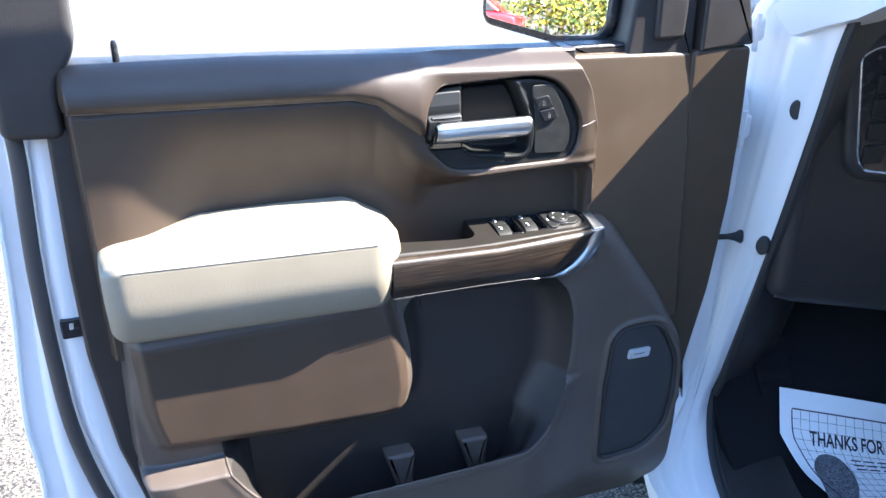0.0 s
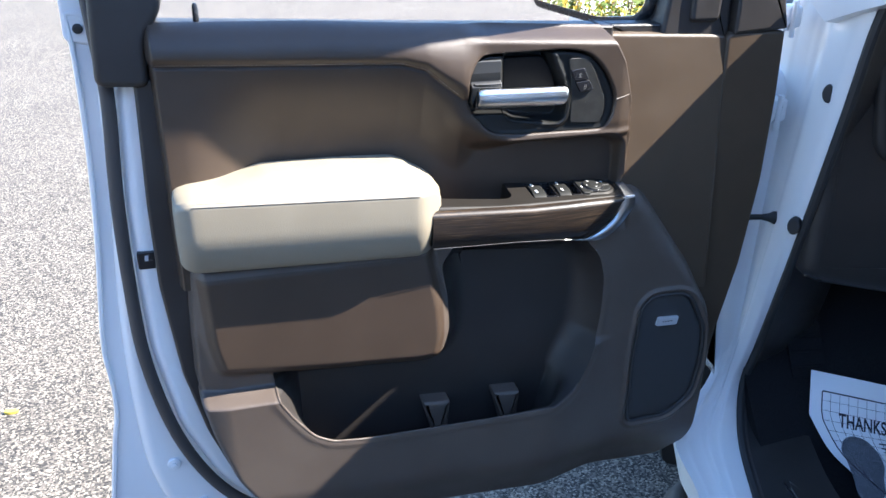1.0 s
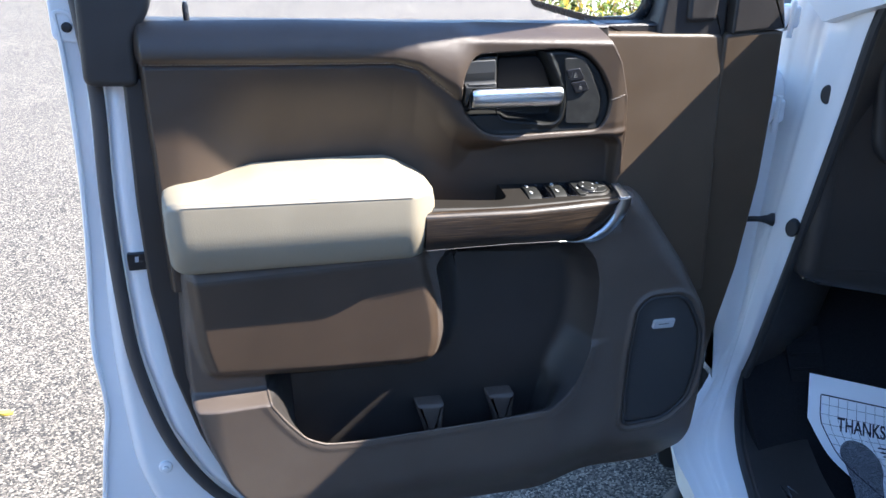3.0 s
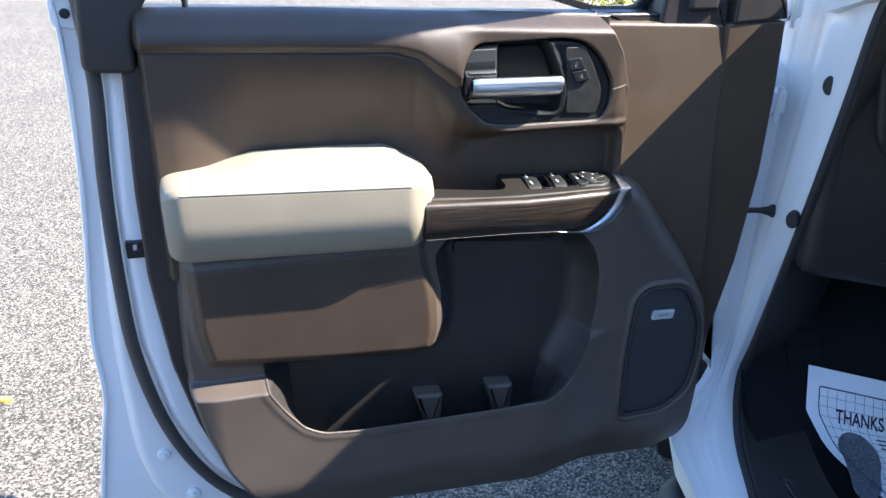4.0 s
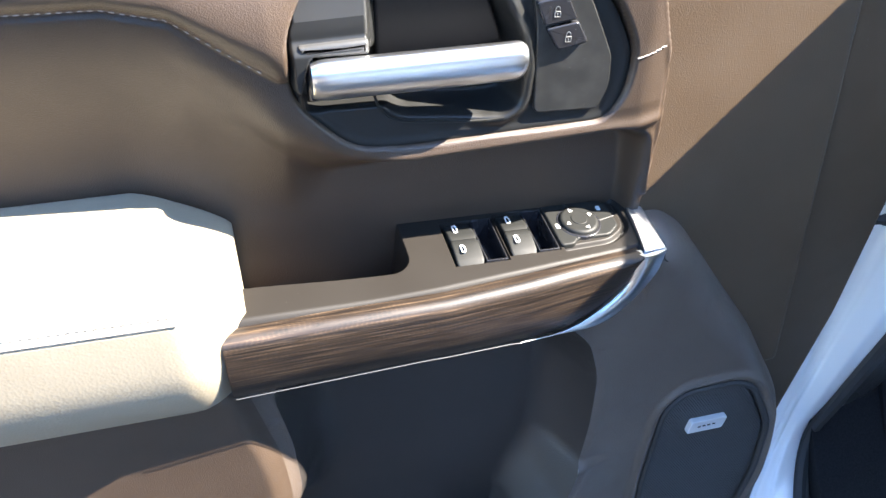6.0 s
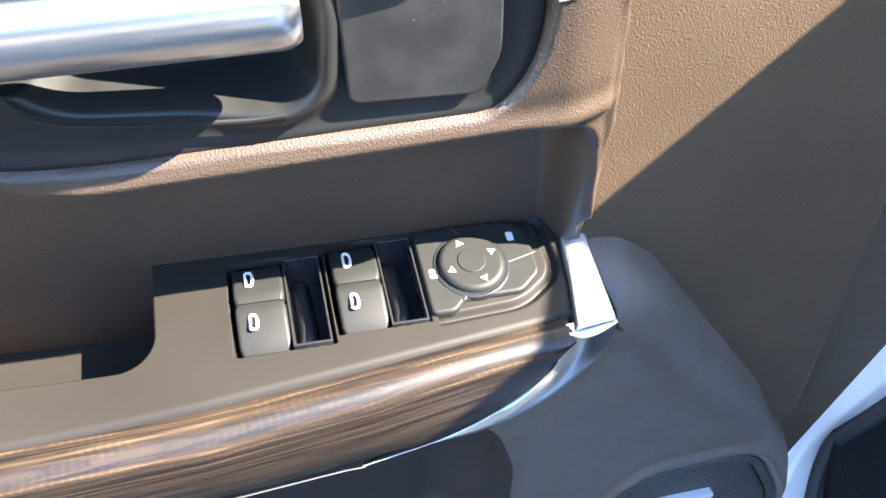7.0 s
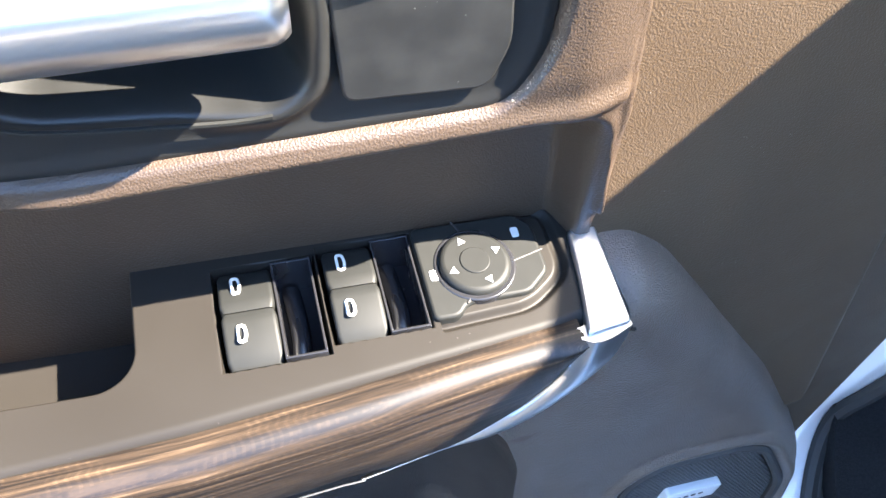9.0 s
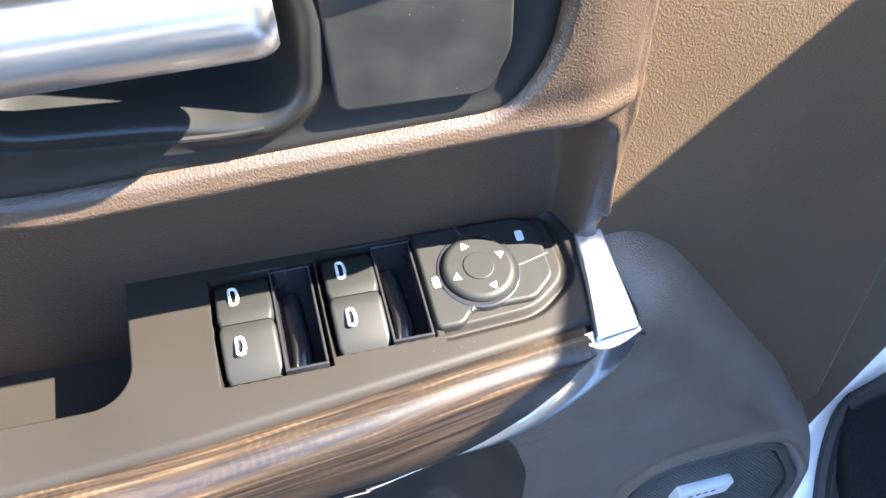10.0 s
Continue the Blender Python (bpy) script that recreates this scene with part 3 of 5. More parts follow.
def shelf_top(X, Y, front):
    z = shelf_plane(X, Y) + 0.006 * (1 - ramp(X, 0.43, 0.58))
    d = np.hypot(np.maximum(X - 0.580, 0), np.maximum(0.018 - Y, 0))
    cup = np.maximum(np.maximum(X - 0.598, 0.0 - Y), d - 0.018)
    z -= 0.058 * (1 - ramp(cup, -0.007, 0.002))
    for x0, x1, y0, y1 in ((0.6375, 0.6875, -0.0025, 0.0535), (0.6895, 0.7375, 0.002, 0.0575)):
        w = np.maximum(np.maximum(x0 - X, X - x1), np.maximum(y0 - Y, Y - y1))
        z -= 0.024 * (1 - ramp(w, -0.0018, 0.0006))
    z -= 0.0035 * (1 - ramp(np.abs(sdf(rounded([(0.735, 0.001), (0.79, 0.004), (0.812, 0.02), (0.812, 0.06), (0.735, 0.062)], 0.01), X, Y)), 0.0, 0.004)) * (X > 0.742)
    z -= 0.010 * ramp(front + 0.012 - Y, 0.0, 0.012) ** 1.5
    z -= 0.016 * ramp(X, 0.832, 0.846) ** 1.2
    return z


def shelf_geo():
    U, V = np.meshgrid(np.linspace(0.43, 0.847, 700), np.linspace(0, 1, 190))
    front = np.interp(U, [0.43, 0.62, 0.80, 0.85], [-0.046, -0.034, -0.016, -0.004])
    Y = front + (0.066 - front) * V
    return grid(U, Y, shelf_top(U, Y, front))


shelf = part("switch_shelf", shelf_geo(), SHELF, door, "satin brown plastic switch panel with pull cup", 60)
part("cup_pad", slab(rect(0.45, 0.552, 0.006, 0.05, 0.003), 1.055, 1.0645, 0.002, flat_face), material("pale_rubber", (0.16, 0.155, 0.105), 0.7), shelf, "pale rubber insert in the pull cup")


def on_shelf(geo, lift=0.0):
    """Stands a flat piece, made about z = 0, on the sloping switch panel."""
    return [(x, y, z + shelf_plane(x, y) + lift) for x, y, z in geo[0]], geo[1]


def rocker(x0, x1, y0, y1, split):
    """One half of a window switch; the two halves form one bowed cap."""
    rings = []
    for k in range(9):
        y = y0 + (y1 - y0) * k / 8
        e = 0.0009 * (k in (0, 8))
        top = 0.0042 - 0.0062 * ((y - split) / 0.0265) ** 2 - e
        prof = rounded([(x0 + e, -0.022), (x1 - e, -0.022), (x1 - e, top), (x0 + e, top)], [0.0004, 0.0004, 0.0022, 0.0022], 4)
        rings.append([(x, y, z) for x, z in prof])
    return on_shelf(loft(rings))


def well_box(x0, x1, y0, y1):
    """An open black box, sunk flush into the switch panel."""
    t = 0.0012
    sides = [rect(x0, x1, y0, y0 + t, 0.0003, 2), rect(x0, x1, y1 - t, y1, 0.0003, 2), rect(x0, x0 + t, y0 + t, y1 - t, 0.0003, 2), rect(x1 - t, x1, y0 + t, y1 - t, 0.0003, 2)]
    return join(slab(rect(x0, x1, y0, y1, 0.001, 2), -0.026, -0.0225, 0.0005, flat_face), *[slab(o, -0.0235, 0.0008, 0.0003, flat_face) for o in sides])


def window_symbol(x, y, lift):
    line = rounded([(x - 0.0018, y - 0.0042), (x + 0.0012, y - 0.0042), (x + 0.0019, y), (x + 0.0012, y + 0.0042), (x - 0.0018, y + 0.0042)], 0.0012, 3)
    return on_shelf(tube([(a, b, 0.0) for a, b in line], 0.0008, 5, True), lift)


for x0, x1, y0 in ((0.6395, 0.6655, -0.001), (0.6915, 0.7165, 0.003)):
    split = y0 + 0.0265
    sw = part("window_switch", rocker(x0, x1, y0, split - 0.0003, split), BUTTON, door, "grey window rocker switch")
    part("rear_half", rocker(x0, x1, split + 0.0003, y0 + 0.0525, split), BUTTON, sw)
    part("symbol", window_symbol(x0 + 0.009, y0 + 0.0145, 0.0040), PRINT, sw)
    part("symbol", window_symbol(x0 + 0.009, y0 + 0.041, 0.0036), PRINT, sw)
    part("switch_well", on_shelf(well_box(x1 + 0.0006, x1 + 0.0205, y0 - 0.0005, y0 + 0.0535)), BLACK, door, "black well beside the window switch")
    liner = spline([(x1 + 0.006, y0 + 0.002, -0.022), (x1 + 0.009, y0 + 0.02, -0.017), (x1 + 0.008, y0 + 0.05, -0.022)], 6)
    part("well_rib", on_shelf(tube(liner, 0.005, 10)), BLACK, door, "black rib in the well beside the switch")

block = rounded([(0.7385, 0.0035), (0.752, 0.0035), (0.7575, 0.010), (0.79, 0.010), (0.803, 0.021), (0.803, 0.050), (0.795, 0.058), (0.7385, 0.058)], 0.004)
dial_base = part("mirror_switch", on_shelf(slab(block, -0.024, 0.003, 0.0018, flat_face)), BUTTON, door, "grey mirror adjuster block with round dial")
for line in ([(0.784, 0.0285, 0.003), (0.8035, 0.0335, 0.003)], [(0.764, 0.0515, 0.003), (0.761, 0.0585, 0.003)], [(0.757, 0.0095, 0.003), (0.760, 0.013, 0.003)]):
    part("gap_line", on_shelf(tube(line, 0.0006, 5)), RUBBER, dial_base)
DIAL = (0.7665, 0.0305)
part("dial_ring", on_shelf(disc(DIAL, 0.0212, -0.01, 0.0036, 0.001, 40, flat_face)), BLACK, dial_base)
part("dial", on_shelf(disc(DIAL, 0.0186, -0.01, 0.0066, 0.003, 40, flat_face)), BUTTON, dial_base, "round mirror dial")
part("dial_centre", on_shelf(disc(DIAL, 0.0078, 0.0, 0.0072, 0.0006, 32, flat_face)), BUTTON, dial_base)
for a in (20, 110, 200, 290):
    c = (DIAL[0] + 0.0128 * math.cos(radians(a)), DIAL[1] + 0.0128 * math.sin(radians(a)))
    part("symbol", on_shelf(slab([(c[0] + 0.0026 * math.cos(radians(a + k)), c[1] + 0.0026 * math.sin(radians(a + k))) for k in (0, 120, 240)], 0.005, 0.0070, 0.0002, flat_face)), PRINT, dial_base)
for c in ((0.7445, 0.028), (0.7925, 0.046)):
    part("symbol", on_shelf(slab(rect(c[0] - 0.002, c[0] + 0.002, c[1] - 0.003, c[1] + 0.003, 0.001, 2), 0.0, 0.0034, 0.0002, flat_face)), PRINT, dial_base)

# ---- dark wood band and chrome sweep ----
WOOD = material("open_pore_dark_wood", (0.06, 0.035, 0.022), 0.44, coat=0.2, spec=0.35)
WOOD.node_tree.nodes["Principled BSDF"].inputs["Coat Roughness"].default_value = 0.24


def wood_grain(m):
    """Fine lengthwise streaks with rows of small pale chevron pores."""
    b = m.node_tree.nodes["Principled BSDF"]

    def math_node(op, a, c=None):
        n = node(m, "ShaderNodeMath")
        n.operation = op
        for k, v in enumerate((a, c)):
            if v is None:
                continue
            if isinstance(v, (int, float)):
                n.inputs[k].default_value = v
            else:
                wire(m, v, n.inputs[k])
        return n.outputs[0]

    xyz = node(m, "ShaderNodeSeparateXYZ")
    wire(m, coords(m), xyz.inputs[0])
    height = math_node("SUBTRACT", xyz.outputs["Z"], math_node("MULTIPLY", xyz.outputs["X"], -0.0945))
    height = math_node("ADD", height, math_node("MULTIPLY", xyz.outputs["Y"], -0.5))
    saw = math_node("PINGPONG", math_node("MULTIPLY", height, 520.0), 1.0)
    wave = math_node("SINE", math_node("ADD", math_node("MULTIPLY", xyz.outputs["X"], 1500.0), math_node("MULTIPLY", saw, 3.0)))
    streak = node(m, "ShaderNodeTexNoise", Scale=1.0, Detail=6.0, Roughness=0.7)
    flat = node(m, "ShaderNodeCombineXYZ")
    wire(m, math_node("MULTIPLY", xyz.outputs["X"], 9.0), flat.inputs["X"])
    wire(m, math_node("MULTIPLY", height, 560.0), flat.inputs["Y"])
    wire(m, flat.outputs[0], streak.inputs["Vector"])
    patch = node(m, "ShaderNodeTexNoise", Scale=1.0, Detail=3.0)
    wire(m, coords(m, (12, 30, 330)), patch.inputs["Vector"])
    pore = math_node("MULTIPLY", math_node("GREATER_THAN", wave, 0.35), math_node("GREATER_THAN", patch.outputs["Fac"], 0.5))
    tone = math_node("ADD", math_node("MULTIPLY", streak.outputs["Fac"], 1.0), math_node("MULTIPLY", pore, 0.03))
    r = node(m, "ShaderNodeValToRGB")
    e = r.color_ramp.elements
    e[0].position, e[0].color = 0.43, (0.007, 0.005, 0.004, 1)
    e[1].position, e[1].color = 0.82, (0.150, 0.099, 0.060, 1)
    k = e.new(0.56)
    k.color = (0.028, 0.0185, 0.012, 1)
    wire(m, tone, r.inputs["Fac"])
    wire(m, r.outputs["Color"], b.inputs["Base Color"])
    bump = node(m, "ShaderNodeBump", Strength=0.2, Distance=0.0005)
    wire(m, tone, bump.inputs["Height"])
    wire(m, bump.outputs["Normal"], b.inputs["Normal"])


wood_grain(WOOD)


def wood_top(x):
    return float(np.interp(x, [0.43, 0.62, 0.80, 0.85], [1.124, 1.110, 1.102, 1.099]))


def wood_bottom(x):
    return float(np.interp(x, [0.43, 0.60, 0.68, 0.72, 0.74, 0.757, 0.777, 0.795, 0.803, 0.808, 0.84], [1.057, 1.048, 1.040, 1.031, 1.030, 1.036, 1.048, 1.066, 1.086, 1.1, 1.1]))


def wood_front(x):
    return float(np.interp(x, [0.43, 0.62, 0.70, 0.80, 0.85], [-0.058, -0.048, -0.040, -0.0255, -0.021]))


def band(x0, x1, top, bottom, front, n=48, thick=0.012):
    rings = []
    for x in np.linspace(x0, x1, n):
        t, b, f = top(x), bottom(x), front(x)
        h = max(t - b, 0.002)
        roll = [(f + 0.011 * (1 - math.cos(q)), t - 0.17 * h * (1 - math.sin(q))) for q in np.linspace(math.pi / 2, 0.0, 9)]
        prof = [(f + 0.020, t - 0.001)] + roll + [(f + 0.0005, t - 0.55 * h), (f + 0.003, t - 0.78 * h), (f + 0.009 + 0.008 * float(ramp(x, 0.66, 0.75)), b), (f + 0.017 + thick, b), (f + 0.03, t - 0.4 * h)]
        rings.append([(x, p[0], p[1]) for p in prof])
    return loft(rings)


part("wood_band", band(0.434, 0.809, wood_top, wood_bottom, wood_front), WOOD, door, "glossy dark wood trim band", 50)
sweep = [(x, wood_front(x) + 0.007, wood_bottom(x) - 0.0015) for x in np.linspace(0.436, 0.692, 24)]
chrome = part("chrome_sweep", tube(sweep, 0.0005, 6), DULL, door, "thin chrome line under the wood band")
near = spline([(0.690, -0.0328, 1.0366), (0.72, -0.0255, 1.0300), (0.74, -0.0215, 1.0285), (0.757, -0.0205, 1.0345), (0.777, -0.0195, 1.0465), (0.795, -0.0195, 1.0645), (0.8035, -0.0205, 1.085), (0.807, -0.0195, 1.1015)], 6)
far = spline([(0.690, -0.0320, 1.0360), (0.72, -0.0205, 1.0255), (0.745, -0.0180, 1.0215), (0.768, -0.0170, 1.0210), (0.790, -0.0170, 1.0300), (0.811, -0.0175, 1.0500), (0.8285, -0.0180, 1.077), (0.835, -0.0165, 1.1005)], 6)
rings = []
for i, (a, b) in enumerate(zip(near, far)):
    deep = min(1.0, np.linalg.norm(b - a) / 0.022)
    ring = [a + np.array((0, 0.007 * deep, 0.0)), a + np.array((0, 0.004 * deep, 0.0))]
    for k in range(7):
        t = k / 6
        ring.append(a + (b - a) * t + np.array((0, -0.0045 * deep * math.sin(math.pi * t ** 0.7), 0)))
    rings.append(ring + [b + deep * np.array((-0.001, 0.006, 0.001)), b + deep * np.array((-0.002, 0.008, 0.001))])
part("chrome_end", loft(rings), SILVER, chrome, "flared chrome tip", 50)
# silver plate added for the sun highlight on the shelf's plastic end
sunlit_end_line = rounded([(0.8105, -0.0190), (0.8345, -0.0160), (0.8365, 0.043), (0.8205, 0.043), (0.8165, 0.012)], 0.003, 3)
part("sunlit_end", on_shelf(slab(sunlit_end_line, -0.006, 0.0032, 0.0014, flat_face)), SILVER, chrome, "silver plate standing in for the sunlit end of the switch panel")
edge_line = spline([near[0], *near[8:-8:6], near[-8]], 6) + np.array((0, -0.0006, 0))
part("chrome_bead", tube(edge_line, 0.0006, 6), SILVER, chrome)

# ---- inside handle ----
WELL = rounded([(0.579, 1.39), (0.579, 1.29), (0.585, 1.268), (0.60, 1.258), (0.66, 1.2495), (0.684, 1.249), (0.696, 1.258), (0.700, 1.29), (0.695, 1.315), (0.676, 1.352), (0.66, 1.39)], 0.008, 5)
SLOT = rounded([(0.521, 1.272), (0.60, 1.268), (0.60, 1.319), (0.535, 1.320), (0.523, 1.312)], 0.012, 4)
CHEEK = rounded([(0.516, 1.39), (0.516, 1.296), (0.524, 1.29), (0.534, 1.321), (0.570, 1.3205), (0.5765, 1.326), (0.5765, 1.39)], 0.005, 4)


def bezel_depth(X, Z):
    d = sdf(BEZEL_LINE, X, Z)
    y = 0.006 - 0.0015 * np.exp(-((d + 0.0075) / 0.0042) ** 2)
    c = ramp(sdf(CHEEK, X, Z), 0.0015, -0.004)
    y = y * (1 - c) + (0.002 - 0.004 * ramp(Z, 1.368, 1.336) - 0.008 * ramp(Z, 1.334, 1.323)) * c
    y += 0.024 * ramp(sdf(SLOT, X, Z), 0.0, -0.005) * (1 - c)
    w = sdf(WELL, X, Z)
    y += -0.0055 * np.exp(-((w - 0.004) / 0.005) ** 2) * ramp(X, 0.64, 0.69) + (0.034 - y) * ramp(w, 0.0015, -0.011)
    return y + 0.035 * ramp(d, -0.003, 0.001)


X, Z = np.meshgrid(np.linspace(0.508, 0.799, 330), np.linspace(1.218, 1.380, 185))
bezel = part("handle_bezel", trimmed(X, Z, lambda a, b: sdf(BEZEL_LINE, a, b), bezel_depth), BEZEL, door, "black handle surround", 180)
# flap in the well; its near-black colour carries the recess's shade
part("recess", slab(rounded([(0.584, 1.366), (0.584, 1.300), (0.686, 1.303), (0.672, 1.345), (0.658, 1.366)], 0.008), 0.032, 0.020, 0.003), material("shaded_well", (0.004, 0.004, 0.0045), 0.6, spec=0.15), bezel, "plate in the finger recess, near black for its shade")
GREY = material("satin_grey_plastic", (0.042, 0.042, 0.041), 0.42)
smudge(GREY, 0.34, 0.48, 60)
part("cheek_plate", slab(rounded([(0.522, 1.364), (0.5215, 1.328), (0.530, 1.324), (0.575, 1.324), (0.575, 1.367), (0.536, 1.367)], 0.004), 0.012, -0.001, 0.002), GREY, bezel, "satin grey plate above the handle pivot")
part("cheek_ledge", slab(rounded([(0.523, 1.331), (0.525, 1.3215), (0.5745, 1.3195), (0.5745, 1.331)], 0.003), 0.010, -0.009, 0.004), GREY, bezel, "satin grey ledge over the handle pivot")
DUSTY = material("dusty_grey_black_plastic", (0.05, 0.051, 0.047), 0.5)
mottle(DUSTY, (0.010, 0.0102, 0.0095), (0.026, 0.026, 0.024), 60, 6, 0.4, 0.8)
dust(DUSTY, 240, 0.075, (0.12, 0.118, 0.11))
part("switch_plate", slab(rounded([(0.708, 1.247), (0.764, 1.243), (0.7725, 1.262), (0.772, 1.289), (0.752, 1.334), (0.736, 1.362), (0.699, 1.362), (0.7065, 1.32)], 0.006), 0.01, 0.002, 0.0012), DUSTY, bezel, "grey plate with lock buttons")
for pts4 in ([(0.703, 1.342), (0.728, 1.345), (0.738, 1.325), (0.711, 1.322)], [(0.712, 1.320), (0.739, 1.323), (0.748, 1.305), (0.723, 1.301)]):
    b = part("lock_button", slab(rounded(pts4, 0.003), 0.005, -0.0025, 0.0015), BLACK, bezel, "black door lock button")
    c = np.mean(pts4, 0)
    part("symbol", join(tube([(x, -0.0027, z) for x, z in rect(c[0] - 0.0022, c[0] + 0.0024, c[1] - 0.0045, c[1] - 0.0005, 0.0006, 2)], 0.00035, 4, True),
                        tube([(c[0], -0.0027, c[1] - 0.0033), (c[0], -0.0027, c[1] - 0.0018)], 0.0004, 4),
                        tube(spline([(c[0] - 0.0017, -0.0027, c[1] - 0.0005), (c[0] - 0.0017, -0.0027, c[1] + 0.002), (c[0], -0.0027, c[1] + 0.0036), (c[0] + 0.0017, -0.0027, c[1] + 0.002), (c[0] + 0.0017, -0.0027, c[1] + 0.0003)], 3), 0.00028, 4)), DIM, b)


def lever_geo():
    rings = []
    for x in np.concatenate([0.530 + 0.012 * (1 - np.cos(np.linspace(0.15, math.pi / 2, 6))), np.linspace(0.55, 0.68, 12), 0.685 + 0.008 * np.sin(np.linspace(0, 1.4, 5))]):
        l, r = np.clip((x - 0.527) / 0.015, 0, 1), np.clip((0.694 - x) / 0.009, 0, 1)
        k = math.sqrt(1 - (1 - min(l, r)) ** 2)
        zc = 1.3045 - 0.0045 * (x - 0.52) / 0.17
        h, w = 0.0178 * (0.6 + 0.4 * k), 0.014 * (0.5 + 0.5 * k)
        rings.append([(x, -0.008 - 0.005 * math.sin(a) + 0.95 * w * math.cos(a), zc + h * math.sin(a) * (1 - 0.12 * math.cos(a) ** 2)) for a in np.linspace(0, 2 * math.pi, 29)[:-1]])
    return loft(rings)


handle = part("pull_handle", lever_geo(), SATIN, door, "satin chrome inside door handle")
part("pivot", slab(rounded([(0.528, 1.285), (0.552, 1.285), (0.552, 1.318), (0.528, 1.318)], 0.004), 0.01, -0.004, 0.003), BLACK, handle)
# thin bar added along the well's lower rim for its sunlit edge
part("rim_glint", tube(spline([(0.577, 0.006, 1.285), (0.583, 0.004, 1.267), (0.60, 0.003, 1.256), (0.66, 0.002, 1.2475), (0.682, 0.001, 1.2473)], 6), 0.0011, 6), BUTTON, bezel, "thin bar standing in for the sunlit rim below the handle")

for ob in (bezel, handle):
    ob.matrix_basis = Matrix.Translation((0, 0.014, -0.0045)) @ ob.matrix_basis

# ---- latch, bolts, plug, lock pin ----
latch = part("latch", slab(rect(-0.060, -0.026, 1.028, 1.060, 0.004), 0.075, 0.060, 0.002), BLACK, door, "black latch mouth in the door edge")
part("latch_claw", slab(rounded([(-0.048, 1.044), (-0.042, 1.044), (-0.041, 1.054), (-0.047, 1.054)], 0.001), 0.06, 0.0585, 0.0005), BADGE, latch)
for x, z in ((-0.056, 0.592), (-0.011, 0.488)):
    bolt = part("bolt", disc((x, z), 0.013, 0.10, 0.088, 0.003), PAINT, door, "white painted bolt")
    part("bolt_head", disc((x, z), 0.006, 0.09, 0.083, 0.002, 6), PAINT, bolt)
part("plug", disc((-0.098, 1.430), 0.008, 0.118, 0.106, 0.003), RUBBER, door, "black rubber plug")
pin = part("lock_pin", tube([(0.083, 0.07, 1.42), (0.083, 0.07, 1.462), (0.083, 0.07, 1.468)], [0.005, 0.005, 0.003], 10), BLACK, door, "black door lock pin")

# ---- window frame and front sail ----
post = rounded([(-0.078, 1.352), (0.002, 1.347), (0.004, 1.42), (0.034, 1.465), (0.038, 1.60), (0.02, 1.90), (-0.07, 1.90), (-0.07, 1.50)], 0.016, 5)
frame_post = part("window_post", slab(post, 0.10, 0.03, 0.010, steps=4), DARK, door, "dark window frame cover")
part("frame_flange", slab(rounded([(-0.122, 1.41), (-0.07, 1.40), (-0.065, 1.95), (-0.11, 1.95)], 0.012), 0.16, 0.111, 0.005), PAINT, door, "white window frame flange")
# unseen bar; its course is set by the shadow wanted on the upper pad
part("frame_top", tube(spline([(-0.06, 0.05, 1.72), (-0.04, -0.07, 1.90), (0.15, -0.14, 2.0), (0.5, -0.155, 2.01), (0.90, -0.14, 1.99), (0.985, -0.09, 1.91), (1.03, 0.03, 1.69), (1.1, 0.10, 1.46)], 5), 0.040, 10), RUBBER, door, "black upper window frame, out of view and set to shade the upper pad")
sail = part("mirror_sail", slab(rounded([(0.898, 1.36), (1.042, 1.36), (1.04, 1.56), (0.935, 1.62)], 0.008), 0.12, 0.066, 0.008), DARK, door, "dark corner cover by the mirror")
part("sail_speaker", slab(rounded([(0.955, 1.40), (1.015, 1.40), (1.02, 1.50), (0.985, 1.52), (0.955, 1.50)], 0.012), 0.07, 0.058, 0.008), DARK, sail, "raised tweeter cover")
part("sail_cap", slab(rounded([(1.046, 1.374), (1.160, 1.381), (1.14, 1.47), (1.05, 1.60)], 0.006), 0.12, 0.052, 0.006), DARK, door, "dark front corner trim")

# door mirror outside the window
MN = Vector((-0.90, -0.43, 0.095)).normalized()
MX = Vector((0.43, -0.90, 0.0)).normalized()
MY = MN.cross(MX) if MN.cross(MX).z > 0 else MX.cross(MN)
M0 = Vector((0.892, 0.118, 1.413))


def on_mirror(a, b, d):
    return tuple(M0 + MX * a + MY * b + MN * d)


glass_line = 0.955 * rounded([(-0.29, 0.02), (-0.288, -0.005), (-0.11, -0.022), (-0.02, -0.010), (0.0, 0.01), (0.0, 0.20), (-0.28, 0.20)], 0.014, 4)
housing = part("mirror_housing", slab(inset(glass_line, -0.016), -0.10, 0.004, 0.012, on_mirror), BLACK, door, "black door mirror housing")
MIRROR = material("mirror_silver", (0.93, 0.94, 0.95), 0.0, 1.0)
part("mirror_glass", slab(glass_line, 0.002, 0.0055, 0.001, on_mirror), MIRROR, housing, "clear mirror glass")
part("mirror_arm", tube([(1.0, 0.10, 1.43), (0.97, 0.13, 1.43), tuple(M0 + MN * -0.05 + MY * 0.04)], [0.03, 0.032, 0.03], 10), BLACK, door, "black mirror arm")

# ---- pickup truck round the door opening; its own frame: x inboard, y forward ----
CAR = Matrix.Translation((1.15, 0.12, 0)) @ Matrix.Rotation(radians(-11.5), 4, "Z")
truck = thing("pickup_truck", (1.6, 0.2, 0.0), "white pickup truck with dark dashboard and its driver door open", "pickup truck")


def in_car(geo):
    return [tuple(CAR @ Vector(v)) for v in geo[0]], geo[1]


def side_face(a, b, d):
    return (d, a, b)


